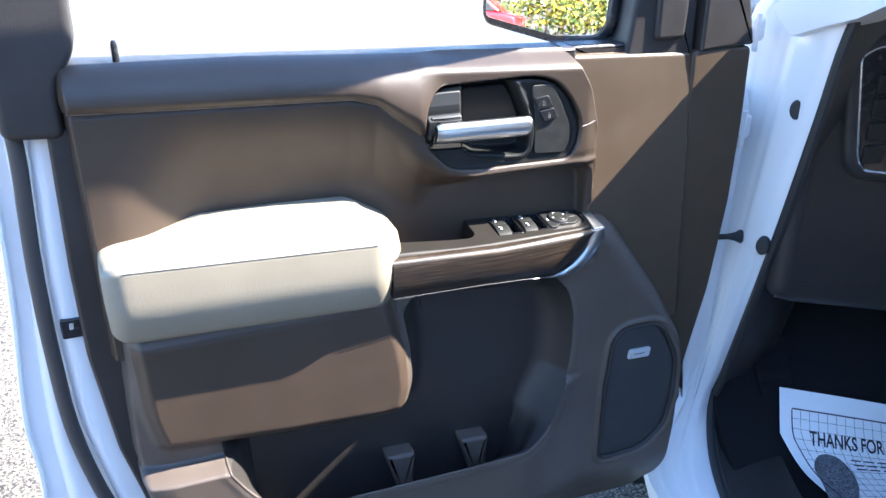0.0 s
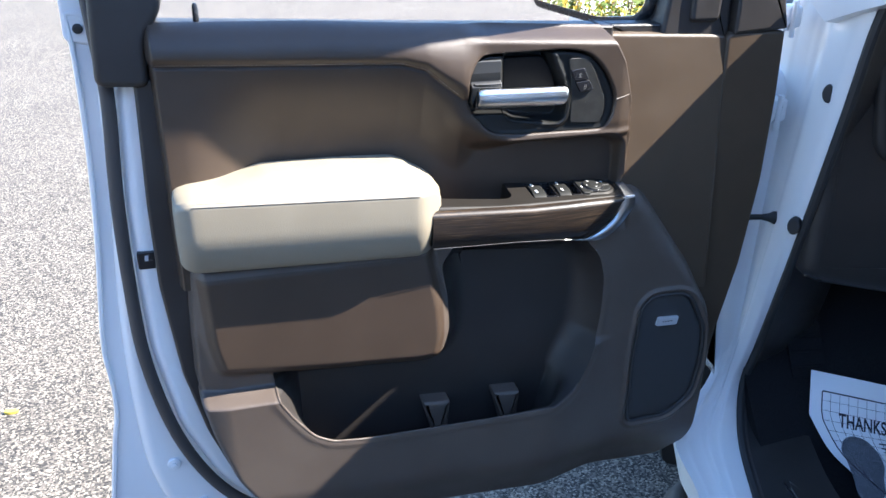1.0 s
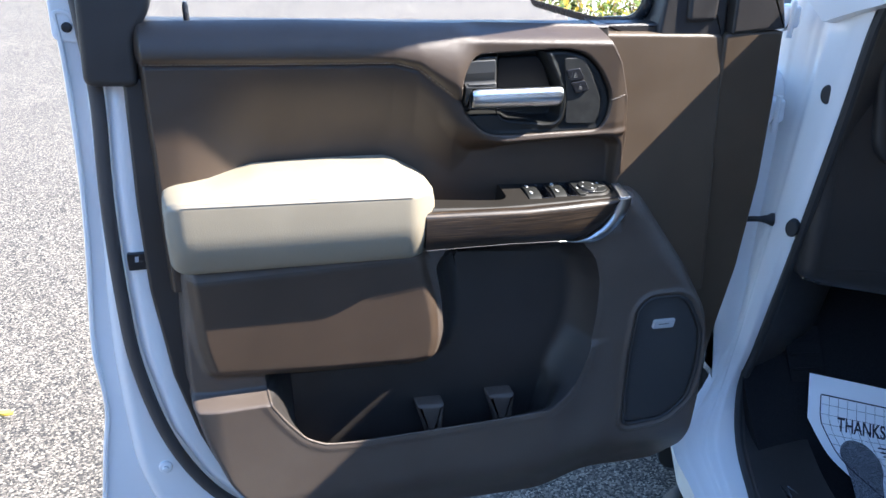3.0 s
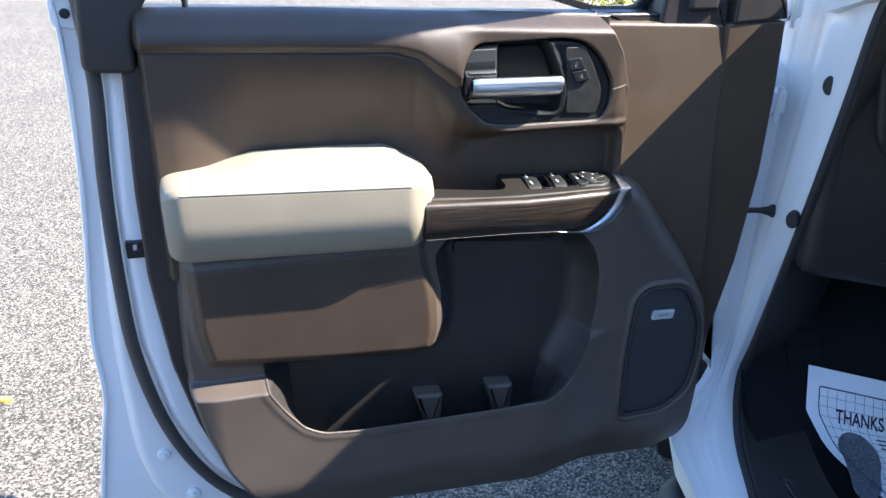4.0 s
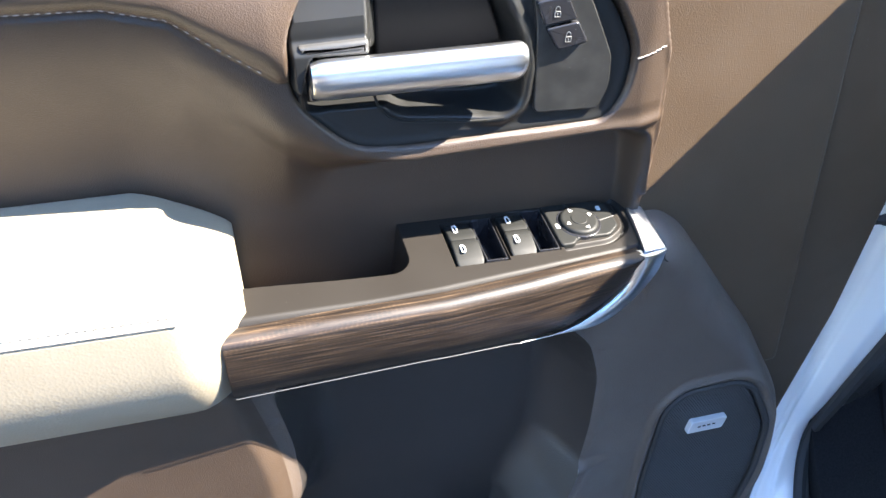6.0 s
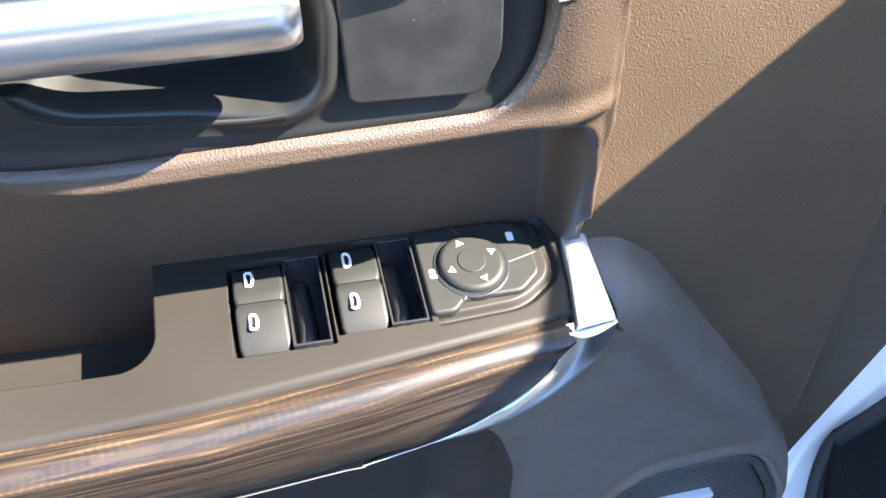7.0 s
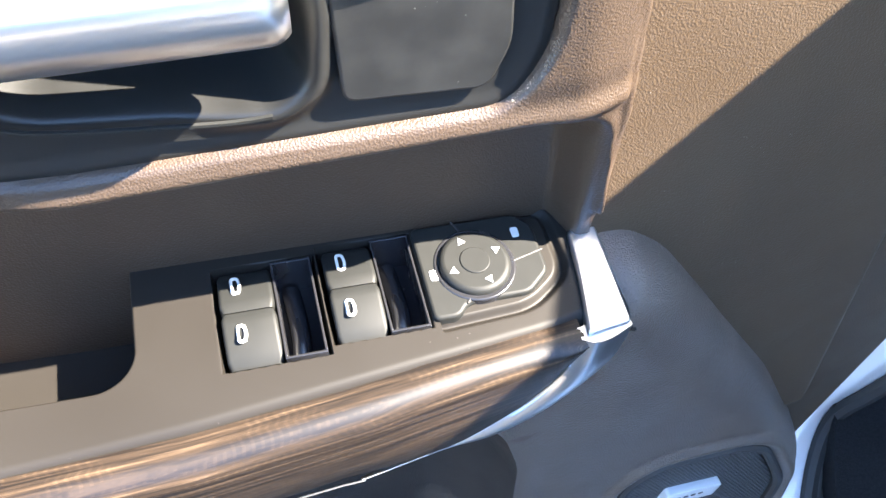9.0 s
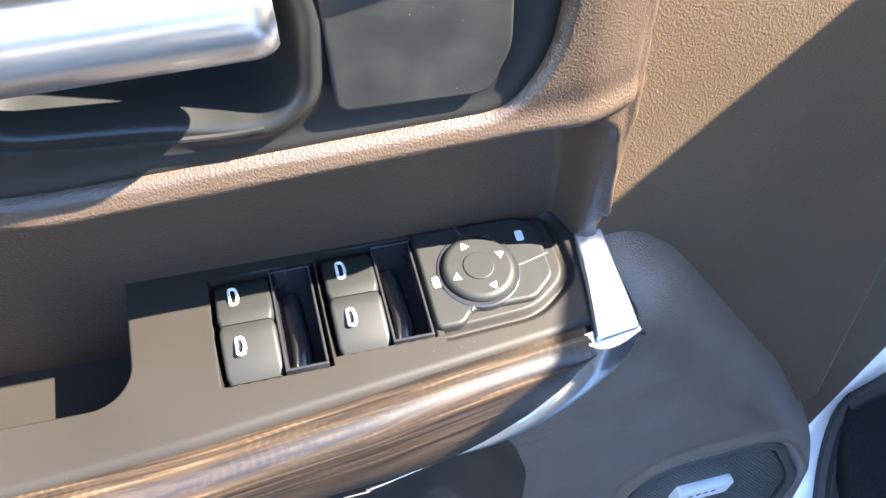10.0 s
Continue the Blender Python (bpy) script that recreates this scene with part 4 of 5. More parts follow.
inner = spline([(1.31, -0.145, 1.535), (1.276, -0.066, 1.46), (1.263, -0.045, 1.40), (1.262, -0.015, 1.24), (1.258, 0.025, 1.03), (1.262, 0.070, 0.85), (1.266, 0.128, 0.63),
                (1.252, 0.142, 0.52), (1.205, 0.06, 0.445), (1.142, -0.08, 0.43), (1.080, -0.26, 0.425), (1.0, -0.64, 0.425), (0.84, -1.5, 0.425)], 6)
outer = spline([(1.275, 0.06, 1.50), (1.272, 0.15, 1.455), (1.270, 0.20, 1.40), (1.268, 0.21, 1.24), (1.262, 0.21, 1.05), (1.250, 0.21, 0.88), (1.232, 0.20, 0.70),
                (1.185, 0.17, 0.54), (1.065, 0.105, 0.44), (1.03, -0.05, 0.41), (1.0, -0.2, 0.405), (0.92, -0.60, 0.405), (0.74, -1.46, 0.405)], 6)


def jamb_geo():
    """Door opening from screen pillar to sill: bowed pressing with a stepped rib."""
    rings = []
    s = np.array((-0.8, -0.6, 0.0))
    for p, q in zip(outer, inner):
        front = []
        for k in range(37):
            t = k / 36
            low = float(ramp(-p[2], -0.62, -0.46))
            bow = 0.005 * math.sin(math.pi * t) + 0.010 * low * (math.exp(-((t - 0.22) / 0.05) ** 2) + 0.8 * math.exp(-((t - 0.78) / 0.05) ** 2)) + 0.012 * float(ramp(t, 0.50, 0.60)) * float(ramp(1.02 - t, 0.0, 0.2)) - 0.004 * float(ramp(t, 0.14, 0.2)) * float(ramp(0.44 - t, 0.0, 0.06))
            front.append(p + (q - p) * t + s * bow)
        rings.append(front + [v - s * 0.03 for v in reversed(front)])
    return loft(rings)


part("hinge_pillar", jamb_geo(), PAINT, truck, "white painted door opening", 60)
part("opening_seal", tube(inner + np.array((0.004, -0.008, 0)), 0.010, 8), RUBBER, truck, "black rubber opening seal")
part("seal_lip", tube(inner + np.array((0.017, -0.004, 0)), 0.005, 6), SEAL, truck, "taupe lip of the opening seal")
trim_in = inner + np.array((0.18, 0.035, 0.0)) + np.array([(0.0, 0.0, 0.02 if p[2] < 0.5 else 0.0) for p in inner])
part("kick_trim", ribbon(inner + np.array((0.014, 0.0, 0)), trim_in, 0.014, 0.02), DARK, truck, "dark door opening trim")

# hinges, check strap and plugs on the pillar
for z, h in ((1.385, 0.05), (1.195, 0.055)):
    hinge = part("hinge", slab(rounded([(1.205, z - h / 2), (1.245, z - h / 2 + 0.008), (1.245, z + h / 2), (1.215, z + h / 2)], 0.008), 0.16, 0.125, 0.006), PAINT, truck, "white door hinge")
    part("hinge_pin", tube([(1.222, 0.124, z - h / 2 - 0.01), (1.224, 0.124, z + h / 2 + 0.01)], 0.006, 8), PAINT, hinge)
strap = part("check_strap", tube([(1.12, 0.125, 0.968), (1.20, 0.12, 0.967), (1.26, 0.114, 0.962)], 0.006, 8), RUBBER, truck, "black door check strap")
part("strap_boot", tube([(1.222, 0.118, 0.965), (1.238, 0.116, 0.963), (1.248, 0.115, 0.962), (1.266, 0.113, 0.961)], [0.007, 0.010, 0.015, 0.013], 10), RUBBER, strap)


def pillar_face(a, b, d):
    n, u = Vector((-0.83, -0.56, 0)), Vector((0.56, -0.83, 0))
    return tuple(Vector((0, 0, b)) + u * a + n * d)


for p in ((1.257, 0.025, 1.258), (1.247, 0.046, 0.972)):
    n, u = np.array((-0.83, -0.56, 0)), np.array((0.56, -0.83, 0))
    a, d = float(np.dot(p, u)), float(np.dot(p, n))
    ring = [(a + 0.0135 * math.cos(k), p[2] + 0.019 * math.sin(k)) for k in np.linspace(0, 2 * math.pi, 25)[:-1]]
    part("plug", slab(ring, d - 0.02, d + 0.014, 0.004, pillar_face), RUBBER, truck, "black rubber plug")

# dashboard end, with the switch pod by the door
dash = part("dashboard", in_car(slab(rounded([(0.13, 0.865), (0.18, 0.843), (0.45, 0.79), (1.75, 0.79), (1.75, 1.33), (1.6, 1.40), (0.26, 1.42), (0.13, 1.40)], 0.03), 0.36, -0.09, 0.03, steps=5)), DARK, truck, "dark dashboard")
pod = rounded([(0.222, 1.155), (0.25, 1.12), (0.52, 1.07), (0.54, 1.36), (0.24, 1.40), (0.186, 1.37)], 0.035, 5)
pod_frame = part("switch_pod", in_car(slab(pod, -0.07, -0.108, 0.016, steps=5)), DARK, truck, "dark raised pod on the dashboard")
inner_pod = inset(pod, 0.022)
part("pod_trim", in_car(tube([(x, -0.108, z) for x, z in inner_pod], 0.0028, 6, True)), CHROME, pod_frame, "thin chrome outline")
part("pod_face", in_car(slab(inset(pod, 0.024), -0.09, -0.1095, 0.002)), BLACK, pod_frame, "black lamp switch face")
for i in range(4):
    part("pod_key", in_car(slab(rect(0.252, 0.29, 1.29 - 0.045 * i, 1.325 - 0.045 * i, 0.004), -0.10, -0.1155, 0.002)), BEZEL, pod_frame)
part("dash_seam", in_car(tube([(0.132, -0.092, 0.872), (0.17, -0.092, 0.858)], 0.003, 6)), BLACK, dash)

# footwell: floor, toe board, tunnel wall and foot rest
part("cab_floor", in_car(slab(rounded([(0.05, -1.6), (1.8, -1.6), (1.8, 0.5), (0.10, 0.5), (0.10, 0.1)], 0.03), 0.36, 0.40, 0.01, flat_face)), CARPET, truck, "black cabin carpet")
toe = [[(x, y, z) for y, z in ((-0.22, 0.40), (-0.12, 0.425), (-0.02, 0.50), (0.15, 0.66), (0.30, 0.82), (0.34, 1.0), (0.40, 1.0), (0.40, 0.36), (-0.22, 0.36))] for x in (0.10, 0.5, 1.8)]
part("toe_board", in_car(loft(toe)), CARPET, truck, "black carpeted toe board")
part("tunnel", in_car(slab(rounded([(-1.4, 0.38), (0.4, 0.38), (0.4, 0.95), (-0.2, 0.85), (-1.4, 0.70)], 0.05), 1.15, 0.80, 0.03, side_face)), DARK, truck, "dark centre console")
rest = part("foot_rest", in_car(loft([[(0.215, 0.02, 0.54), (0.30, 0.02, 0.54), (0.30, 0.05, 0.54), (0.215, 0.05, 0.54)], [(0.215, 0.18, 0.74), (0.30, 0.18, 0.74), (0.30, 0.21, 0.74), (0.215, 0.21, 0.74)]])), CARPET, truck, "black foot rest")
for i in range(6):
    y, z = 0.04 + 0.022 * i, 0.565 + 0.0275 * i
    part("foot_rib", in_car(tube([(0.222, y - 0.004, z), (0.293, y - 0.004, z)], 0.004, 6)), CARPET, rest)
part("scuff_plate", in_car(slab(rounded([(0.10, -0.62), (0.155, -0.62), (0.155, -0.30), (0.105, -0.205), (0.095, -0.22)], 0.008), 0.40, 0.437, 0.003, flat_face)), BLACK, truck, "black sill scuff plate")
part("scuff_line", in_car(tube([(0.108, -0.60, 0.438), (0.106, -0.25, 0.438), (0.112, -0.225, 0.438), (0.146, -0.30, 0.438), (0.146, -0.60, 0.438)], 0.0016, 6)), CHROME, truck, "pale outline on the scuff plate")

# the rest of the cab, which shades the door
edge = [(1.225, 0.05, 1.485), (1.238, -0.014, 1.512), (1.246, -0.07, 1.532), (1.321, -0.33, 1.689), (1.405, -0.65, 1.84)]
part("screen_pillar", loft([[(x, y, z), (x - 0.02, y + 0.02, z - 0.05), (x - 0.005, y - 0.02, z - 0.09), (x + 0.06, y - 0.01, z - 0.10), (x + 0.08, y + 0.01, z - 0.01)] for x, y, z in edge]), PAINT, truck, "white windscreen pillar")
# unseen windscreen made opaque so that no sun passes to the lower door
OPAQUE = material("opaque_glass", (0.01, 0.012, 0.013), 0.05)
part("windscreen", loft([[tuple(np.array(p) + np.array((0.05, 0, -0.02))), tuple(np.array(p) + np.array((1.6, -0.33, 0.0))), tuple(np.array(p) + np.array((1.6, -0.31, -0.012))), tuple(np.array(p) + np.array((0.05, 0.02, -0.032)))] for p in [(1.24, 0.36, 1.29)] + edge]), OPAQUE, truck, "windscreen out of view, made opaque to shade the door")
part("roof", in_car(slab(rounded([(0.26, -2.2), (1.6, -2.2), (1.6, -0.70), (0.26, -0.70)], 0.1), 1.80, 1.91, 0.05, flat_face)), PAINT, truck, "white roof")
part("far_side", in_car(slab(rounded([(-2.2, 0.4), (0.6, 0.4), (0.6, 1.3), (-2.2, 1.3)], 0.03), 1.90, 1.84, 0.01, side_face)), PAINT, truck, "white far doors")
part("far_trim", in_car(slab(rounded([(-2.2, 0.4), (0.4, 0.4), (0.4, 1.3), (-2.2, 1.3)], 0.03), 1.83, 1.76, 0.02, side_face)), DARK, truck, "dark far door trim")
part("fender", in_car(slab(rounded([(0.07, 0.50), (0.14, 0.80), (0.30, 0.95), (1.02, 0.95), (1.2, 0.8), (1.35, 0.55), (1.95, 0.6), (1.95, 1.16), (1.5, 1.24), (0.07, 1.27)], 0.05), 0.16, 0.03, 0.03, side_face)), PAINT, truck, "white front fender")
part("hood", in_car(slab(rounded([(0.06, 0.36), (1.84, 0.36), (1.84, 1.95), (0.06, 1.95)], 0.12), 1.14, 1.29, 0.06, flat_face)), PAINT, truck, "white hood")
part("engine_bay", in_car(slab(rounded([(0.40, 0.45), (1.5, 0.45), (1.5, 1.9), (0.40, 1.9)], 0.03), 0.45, 1.13, 0.02, flat_face)), RUBBER, truck, "black engine bay")
part("rear_door", in_car(slab(rounded([(-2.15, 0.42), (-1.12, 0.42), (-1.08, 0.8), (-1.08, 1.30), (-2.15, 1.32)], 0.05), 0.16, 0.03, 0.03, side_face)), PAINT, truck, "white rear side door")
part("middle_pillar", in_car(loft([[(0.05, -1.10, 1.25), (0.16, -1.10, 1.25), (0.16, -1.22, 1.25), (0.05, -1.22, 1.25)], [(0.26, -1.16, 1.86), (0.34, -1.16, 1.86), (0.34, -1.26, 1.86), (0.26, -1.26, 1.86)]])), DARK, truck, "dark middle roof pillar")
part("bed_side", in_car(slab(rounded([(-4.1, 0.5), (-3.7, 0.5), (-3.55, 0.8), (-3.3, 0.92), (-2.95, 0.8), (-2.8, 0.5), (-2.24, 0.5), (-2.24, 1.34), (-4.1, 1.36)], 0.06), 0.12, 0.03, 0.03, side_face)), PAINT, truck, "white cargo bed side")
part("bed_side", in_car(slab(rounded([(-4.1, 0.5), (-2.24, 0.5), (-2.24, 1.34), (-4.1, 1.36)], 0.06), 1.88, 1.79, 0.03, side_face)), PAINT, truck, "white cargo bed side")
part("bed_floor", in_car(slab(rounded([(0.1, -4.1), (1.8, -4.1), (1.8, -2.24), (0.1, -2.24)], 0.03), 0.62, 0.70, 0.01, flat_face)), RUBBER, truck, "black cargo bed floor")
part("tailgate", in_car(slab(rounded([(0.08, 0.6), (1.82, 0.6), (1.82, 1.34), (0.08, 1.34)], 0.04), -4.1, -4.02, 0.02)), PAINT, truck, "white tailgate")
part("rear_tyre", in_car(slab([(-3.25 + 0.40 * math.cos(a), 0.395 + 0.40 * math.sin(a)) for a in np.linspace(0, 2 * math.pi, 49)[:-1]], 0.36, 0.06, 0.04, side_face)), RUBBER, truck, "black rear tyre")
part("cab_back", in_car(slab(rounded([(0.15, 0.4), (1.8, 0.4), (1.7, 1.85), (0.25, 1.85)], 0.03), -2.2, -2.1, 0.01)), DARK, truck, "dark cab rear wall")
seat = part("seat_cushion", in_car(slab(rounded([(0.3, -1.1), (0.85, -1.1), (0.85, -0.58), (0.3, -0.58)], 0.06), 0.5, 0.86, 0.06, flat_face)), CREAM, truck, "cream leather driver seat")
part("seat_back", in_car(slab(rounded([(0.32, 0.85), (0.83, 0.85), (0.80, 1.5), (0.35, 1.5)], 0.06), -1.3, -1.12, 0.06)), CREAM, truck, "cream leather seat back")
part("rocker", in_car(slab(rounded([(-0.06, -1.6), (0.13, -1.6), (0.13, 0.14), (-0.02, 0.14), (-0.06, -0.05)], 0.02), 0.31, 0.398, 0.01, flat_face)), PAINT, truck, "white rocker panel under the sill")
step = part("side_step", in_car(tube(spline([(0.14, 0.03, 0.20), (0.05, 0.015, 0.215), (-0.03, -0.03, 0.235), (-0.07, -0.12, 0.25), (-0.08, -0.4, 0.26), (-0.085, -2.0, 0.26)], 6), 0.042, 14)), RUBBER, truck, "black tubular side step")
part("step_pad", in_car(slab(rounded([(-0.125, -0.8), (-0.055, -0.8), (-0.055, -0.25), (-0.125, -0.25)], 0.01), 0.295, 0.311, 0.004, flat_face)), RUBBER, step)
wheel = part("tyre", in_car(slab([(0.66 + 0.40 * math.cos(a), 0.395 + 0.40 * math.sin(a)) for a in np.linspace(0, 2 * math.pi, 49)[:-1]], 0.36, 0.06, 0.04, side_face)), RUBBER, truck, "black front tyre")
part("rim", in_car(slab([(0.66 + 0.24 * math.cos(a), 0.395 + 0.24 * math.sin(a)) for a in np.linspace(0, 2 * math.pi, 33)[:-1]], 0.2, 0.052, 0.02, side_face)), CHROME, wheel)
part("mud_flap", in_car(slab(rounded([(0.03, 0.05), (0.24, 0.05), (0.30, 0.20), (0.30, 0.62), (0.03, 0.62)], 0.06), 0.345, 0.325, 0.004)), RUBBER, truck, "black mud flap behind the front wheel")

# ---- paper floor mat on the toe board ----
mat = thing("paper_floor_mat", (1.45, -0.02, 0.46), "white printed paper floor mat on the black footwell carpet", "floor mat")
PU = (Vector((1.606, -0.058, 0.447)) - Vector((1.450, 0.009, 0.478))).normalized()
PV = Vector((1.413, 0.095, 0.547)) - Vector((1.370, -0.083, 0.384))
PV = (PV - PU * PV.dot(PU)).normalized()
PN = PU.cross(PV).normalized()
P0 = Vector((1.408, 0.097, 0.553))


def on_paper(u, v, d=0.0):
    """u along the writing, v down the sheet from its top edge; the lower part bends flat on to the floor."""
    p = P0 + PU * u - PV * v + PN * (0.008 + 0.004 * math.sin(9 * u - 7 * v))
    drop = p.z - 0.424
    p.z = 0.424 + 0.5 * (drop + math.sqrt(drop * drop + 0.0012))
    return tuple(p + PN * d)


PAPER = material("white_paper", (0.84, 0.85, 0.86), 0.85)
relief(PAPER, 14, 0.25, 0.01)
INK = material("blue_black_ink", (0.015, 0.018, 0.03), 0.7)
U, V = np.meshgrid(np.linspace(0.0, 0.42, 60), np.linspace(0, 0.50, 60))
sheet_top = np.array([[on_paper(u + 0.55 * max(v - 0.11, 0.0) * (1 - u / 0.42), v, 0.0006) for u, v in zip(a, b)] for a, b in zip(U, V)])
sheet_low = sheet_top - np.array(PN) * 0.0012
gt, gl = grid(*np.moveaxis(sheet_top, -1, 0)), grid(*np.moveaxis(sheet_low, -1, 0))
part("sheet", join(gt, (gl[0], [tuple(f)[::-1] for f in gl[1]])), PAPER, mat, "white paper sheet", 180)


def ink(points, r):
    return tube([on_paper(u, v, 0.0009) for u, v in points], r, 4, flat=1.0)


border = [(0.028 + 0.5 * max(v - 0.11, 0.0), v) for v in np.linspace(0.48, 0.05, 20)] + [(u, 0.047) for u in np.linspace(0.03, 0.40, 16)]
part("border_line", ink(border, 0.0016), INK, mat, "dark printed border")
for i in range(18):
    part("grid_line", ink([(0.048 + 0.021 * i + 0.45 * max(v - 0.11, 0.0) * (1 - i / 18), v) for v in np.linspace(0.05, 0.48, 18)], 0.0004), INK, mat)
for i in range(17):
    part("grid_line", ink([(u + 0.5 * max(0.024 * i - 0.04, 0.0) * (1 - u / 0.4), 0.07 + 0.024 * i) for u in np.linspace(0.029, 0.40, 16)], 0.0004), INK, mat)


def lettering(text, u, v, size):
    cu = bpy.data.curves.new("text", "FONT")
    cu.body, cu.size, cu.extrude, cu.offset = text, size, 0.0002, size * 0.018
    ob = bpy.data.objects.new("text", cu)
    dg = bpy.context.evaluated_depsgraph_get()
    scene.collection.objects.link(ob)
    dg.update()
    me = bpy.data.meshes.new_from_object(ob.evaluated_get(dg))
    bpy.data.objects.remove(ob)
    for w in me.vertices:
        w.co = Vector(on_paper(u + w.co.x * 0.78, v - w.co.y * 1.35, 0.0012 + w.co.z))
    return me


link("lettering", lettering("THANKS FOR", 0.068, 0.128, 0.036), INK, mat, "bold dark words THANKS FOR")
for j, (u0, n) in enumerate(((0.16, 5), (0.165, 6), (0.17, 6))):
    for i in range(n):
        part("print_bar", ink([(u0 + 0.03 * i, 0.155 + 0.013 * j), (u0 + 0.022 + 0.03 * i, 0.155 + 0.013 * j)], 0.0018), INK, mat)
FOOT = material("speckled_ink", (0.03, 0.035, 0.045), 0.8)
mottle(FOOT, (0.02, 0.025, 0.035), (0.5, 0.52, 0.55), 900, 2, 0.52, 0.62)
sole = spline([(0.085, 0.23), (0.075, 0.19), (0.082, 0.158), (0.105, 0.146), (0.135, 0.156), (0.158, 0.19), (0.165, 0.24), (0.158, 0.30), (0.152, 0.37), (0.125, 0.41), (0.098, 0.38), (0.093, 0.30)], 6, True)
c = np.mean(sole, 0)
rings = [[on_paper(*(c + (p - c) * k), 0.0014) for p in sole] for k in (1.0, 0.66, 0.33, 0.02)]
part("shoe_print", loft([[tuple(np.array(p) - np.array(PN) * 0.001) for p in rings[0]]] + rings), FOOT, mat, "speckled dark shoe sole print")

# ---- crack in the asphalt under the door ----
crack_line = [(0.535, 0.62), (0.548, 0.495), (0.560, 0.441), (0.543, 0.409), (0.556, 0.368), (0.548, 0.30)]
crack = link("crack", mesh_of(*tube([(x, y, -0.0005) for x, y in spline(crack_line, 3)], 0.0028, 5)), material("crack_tar", (0.012, 0.012, 0.012), 0.9), ground)

# ---- fallen leaf ----
LEAF = material("yellow_leaf", (0.55, 0.40, 0.06), 0.6)
leaf_line = spline([(-0.69, 1.331), (-0.675, 1.340), (-0.655, 1.335), (-0.644, 1.325), (-0.66, 1.318), (-0.68, 1.320)], 4, True)
leaf = link("fallen_leaf", mesh_of(*slab(leaf_line, -0.004, 0.005, 0.001, flat_face)), LEAF)
tagged(leaf, "small dry yellow leaf lying on the asphalt", "leaf")

# ---- beyond the car park: autumn trees and a parked car, seen in the door mirror ----
BARK = material("grey_bark", (0.12, 0.09, 0.07), 0.9)
relief(BARK, 25, 0.6, 0.02, scale3=(1, 1, 0.25))
FOLIAGE = material("autumn_foliage", (0.16, 0.16, 0.03), 0.6)
fi = node(FOLIAGE, "ShaderNodeNewGeometry")
fr = node(FOLIAGE, "ShaderNodeValToRGB")
fr.color_ramp.elements[0].color, fr.color_ramp.elements[1].color = (0.05, 0.09, 0.02, 1), (0.50, 0.33, 0.03, 1)
fr.color_ramp.elements.new(0.5).color = (0.12, 0.16, 0.03, 1)
fr.color_ramp.elements.new(0.75).color = (0.30, 0.24, 0.03, 1)
wire(FOLIAGE, fi.outputs["Random Per Island"], fr.inputs["Fac"])
wire(FOLIAGE, fr.outputs["Color"], FOLIAGE.node_tree.nodes["Principled BSDF"].inputs["Base Color"])


def tree(x, y, height, seed, label):
    rng = np.random.default_rng(seed)
    ob = thing("tree", (x, y, 0), label, "tree", "trees by the car park")
    lean = rng.normal(0, 0.15, 2)
    spine = spline([(x, y, -0.1), (x + lean[0], y + lean[1], 0.4 * height), (x + 2 * lean[0], y + lean[1], 0.9 * height)], 6)
    part("trunk", tube(spine, np.linspace(0.17, 0.04, len(spine)), 8), BARK, ob)
    tips = []
    for i in range(11):
        base = spine[3 + i % (len(spine) - 4)]
        a, r = rng.uniform(0, 2 * math.pi), rng.uniform(0.9, 2.4)
        tip = base + np.array((r * math.cos(a), r * math.sin(a), rng.uniform(0.2, 1.3)))
        part("limb", tube([base, (base + tip) / 2 + np.array((0, 0, 0.15)), tip], [0.05, 0.035, 0.012], 6), BARK, ob)
        tips += [tip, (tip + base) / 2, spine[-1 - i % 3]]
    verts, faces = [], []
    for tip in tips:
        for _ in range(60):
            c = tip + rng.normal(0, 0.42, 3)
            u, w = rng.normal(0, 1, 3), rng.normal(0, 1, 3)
            u /= np.linalg.norm(u)
            w -= u * np.dot(u, w)
            w /= np.linalg.norm(w)
            s = rng.uniform(0.06, 0.13)
            o = len(verts)
            verts += [c - u * s, c + w * s * 0.5, c + u * s, c - w * s * 0.5]
            faces.append((o, o + 1, o + 2, o + 3))
    tagged(part("crown", (verts, faces), FOLIAGE, ob, "yellow and green autumn leaves"), kind="stuff")


for i in range(9):
    tree(-37.5 - 2.5 * (i % 3), -1.5 + 2.2 * i, 7.0 + (i * 37 % 5) * 0.6, 40 + i, "slender autumn tree with green and yellow leaves")


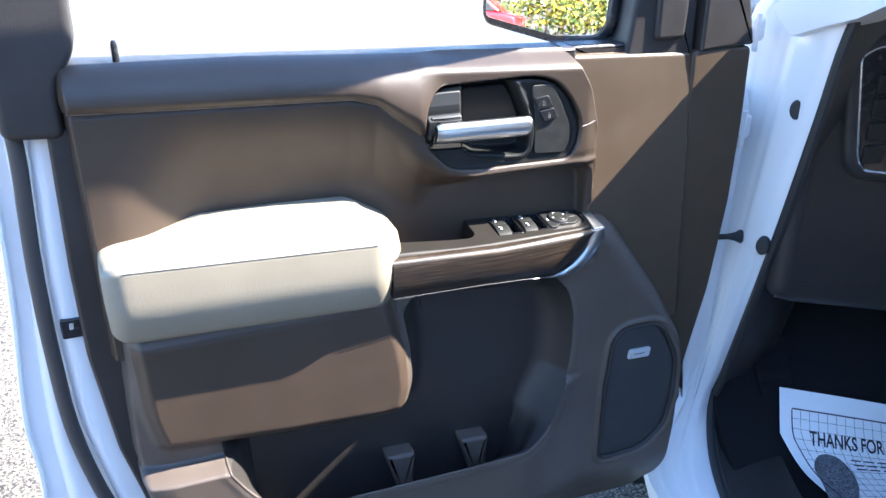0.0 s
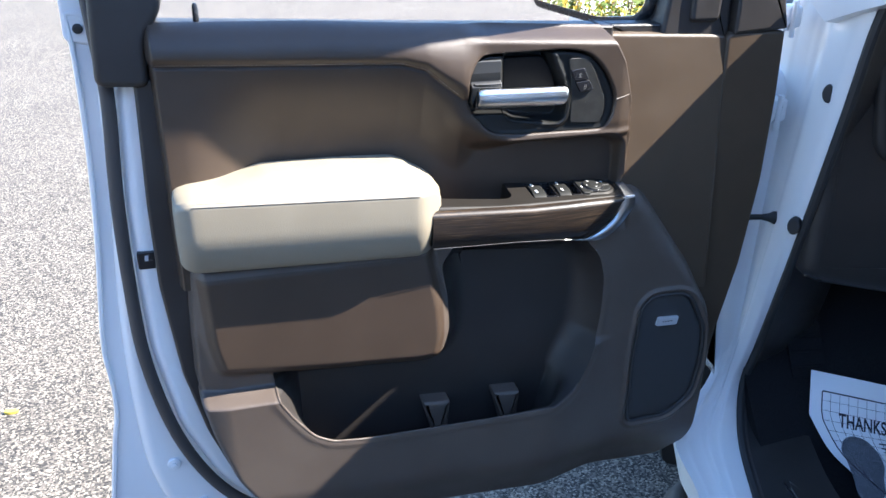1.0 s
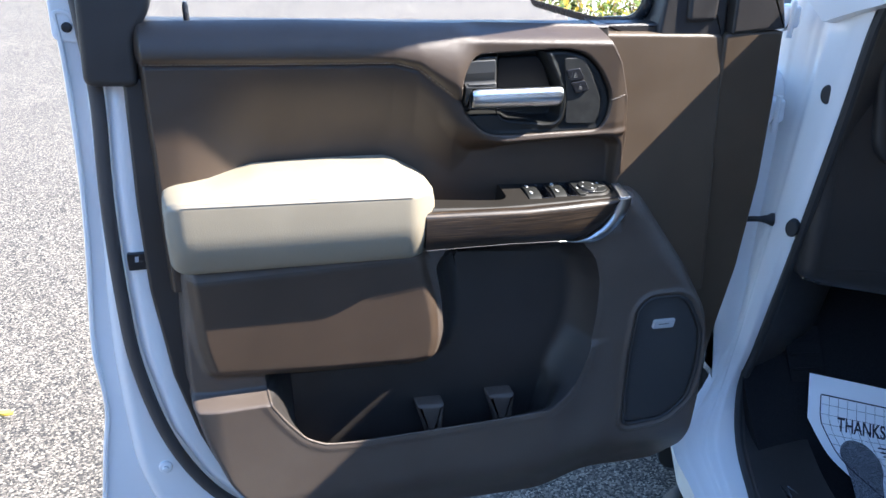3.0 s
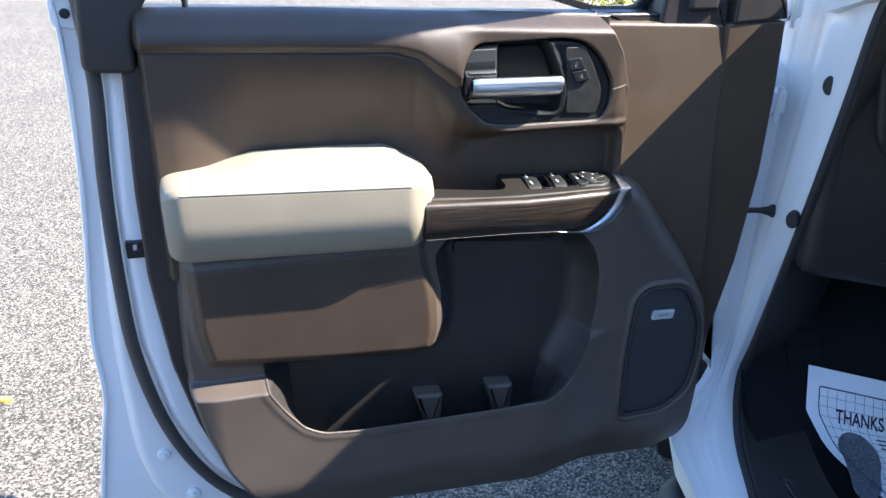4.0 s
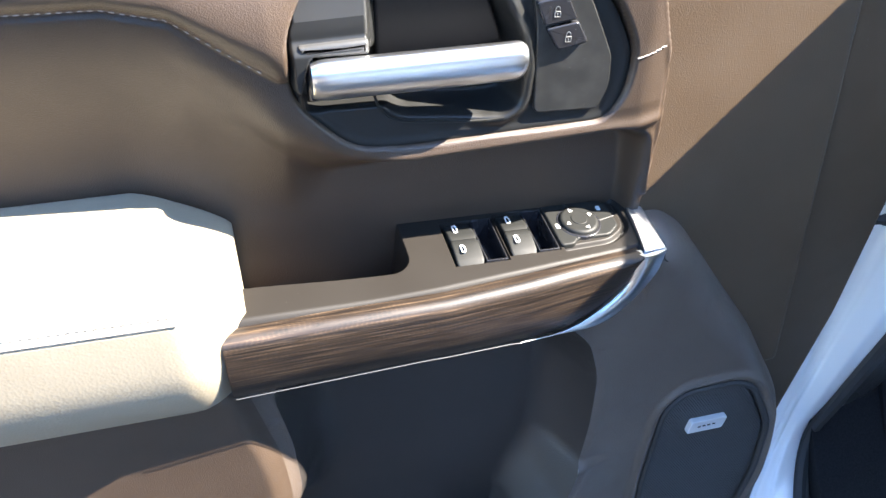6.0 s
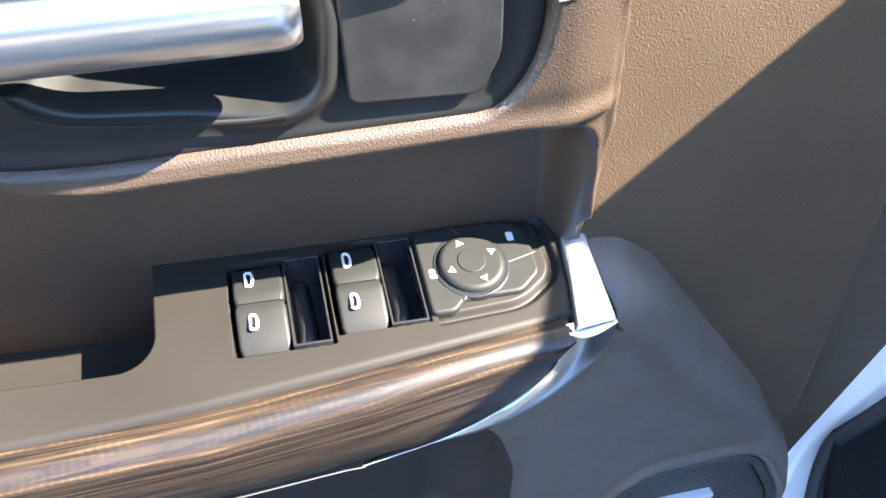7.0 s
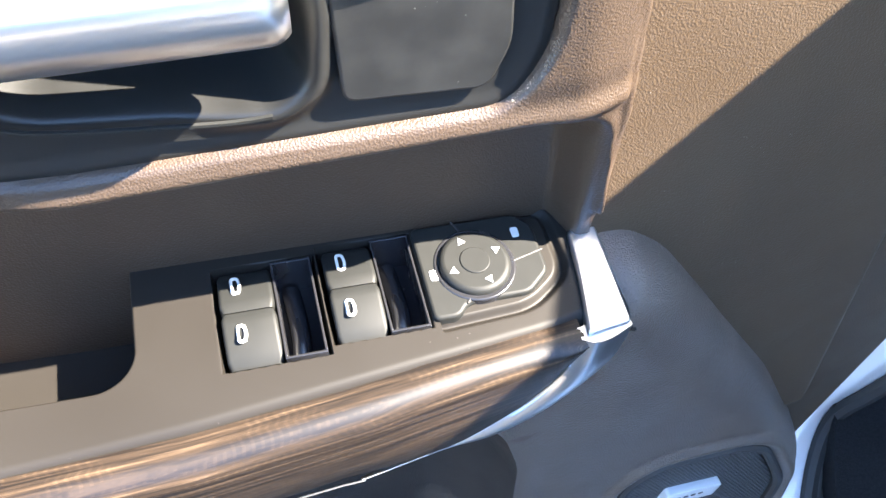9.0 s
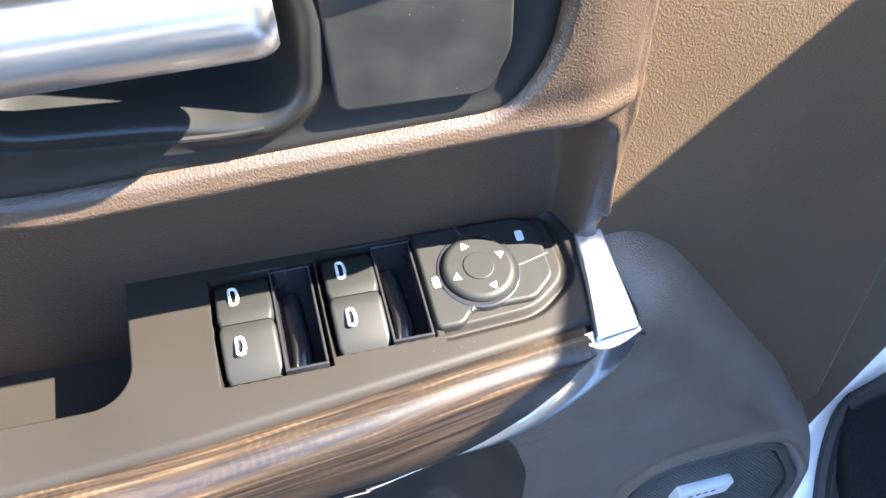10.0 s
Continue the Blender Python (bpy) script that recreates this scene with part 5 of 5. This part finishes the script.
def shrub(x, y, r, height, seed):
    rng = np.random.default_rng(seed)
    ob = thing("shrub", (x, y, 0), "dense green and yellow shrub at the edge of the car park", "shrub", "shrubs by the car park")
    for i in range(4):
        a = rng.uniform(0, 2 * math.pi)
        tip = (x + 0.6 * r * math.cos(a), y + 0.6 * r * math.sin(a), 0.7 * height)
        part("stem", tube([(x, y, -0.05), (x + 0.2 * math.cos(a), y + 0.2 * math.sin(a), 0.4 * height), tip], [0.05, 0.035, 0.012], 6), BARK, ob)
    c = rng.normal(0, 1, (1500, 3))
    c *= (rng.uniform(0.35, 1, 1500) ** 0.5 / np.linalg.norm(c, axis=1))[:, None]
    c = c * np.array((r, r, height * 0.55)) * (1 + 0.25 * np.sin(5 * c[:, :1] + seed)) + np.array((x, y, height * 0.52))
    u, w = rng.normal(0, 1, (1500, 3)), rng.normal(0, 1, (1500, 3))
    s = rng.uniform(0.08, 0.17, (1500, 1))
    u *= s / np.linalg.norm(u, axis=1)[:, None]
    w *= 0.6 * s / np.linalg.norm(w, axis=1)[:, None]
    verts = np.stack([c - u, c + w, c + u, c - w], 1).reshape(-1, 3)
    verts[:, 2] = np.maximum(verts[:, 2], 0.02)
    tagged(part("leaves", (verts, np.arange(6000).reshape(-1, 4)), FOLIAGE, ob, "green and yellow leaves"), kind="stuff")


for i in range(10):
    shrub(-36.0 - 1.2 * (i % 2), -2.0 + 1.9 * i, 1.5, 3.0 + (i * 7 % 4) * 0.5, 80 + i)

red = thing("parked_car", (-33.0, 9.9, 0), "red saloon car parked on the asphalt", "car")
RED = material("red_car_paint", (0.55, 0.02, 0.025), 0.25, 0.0, 0.8)


def red_face(a, b, d):
    return (-33.0 + d, 9.9 + a, b)


part("body", slab(rounded([(-2.1, 0.28), (2.1, 0.28), (2.15, 0.55), (2.0, 0.74), (1.0, 0.86), (-1.5, 0.92), (-2.05, 0.85), (-2.15, 0.55)], 0.12), -0.85, 0.85, 0.12, red_face), RED, red)
part("cabin", slab(rounded([(-1.55, 0.88), (1.05, 0.84), (0.35, 1.36), (-0.75, 1.40)], 0.16), -0.68, 0.68, 0.1, red_face), RED, red)
CARGLASS = material("car_window", (0.03, 0.04, 0.045), 0.05)
part("side_window", slab(rounded([(-0.42, 0.92), (0.72, 0.90), (0.28, 1.27), (-0.42, 1.30)], 0.05), 0.60, 0.685, 0.004, red_face), CARGLASS, red)
part("side_window", slab(rounded([(-1.15, 0.94), (-0.50, 0.93), (-0.50, 1.30), (-0.74, 1.31)], 0.05), 0.60, 0.685, 0.004, red_face), CARGLASS, red)
for a in (-1.3, 1.35):
    w = part("wheel", slab([(a + 0.32 * math.cos(k), 0.32 + 0.32 * math.sin(k)) for k in np.linspace(0, 2 * math.pi, 33)[:-1]], 0.66, 0.875, 0.03, red_face), RUBBER, red)
    part("rim", slab([(a + 0.21 * math.cos(k), 0.32 + 0.21 * math.sin(k)) for k in np.linspace(0, 2 * math.pi, 25)[:-1]], 0.8, 0.885, 0.02, red_face), CHROME, w)
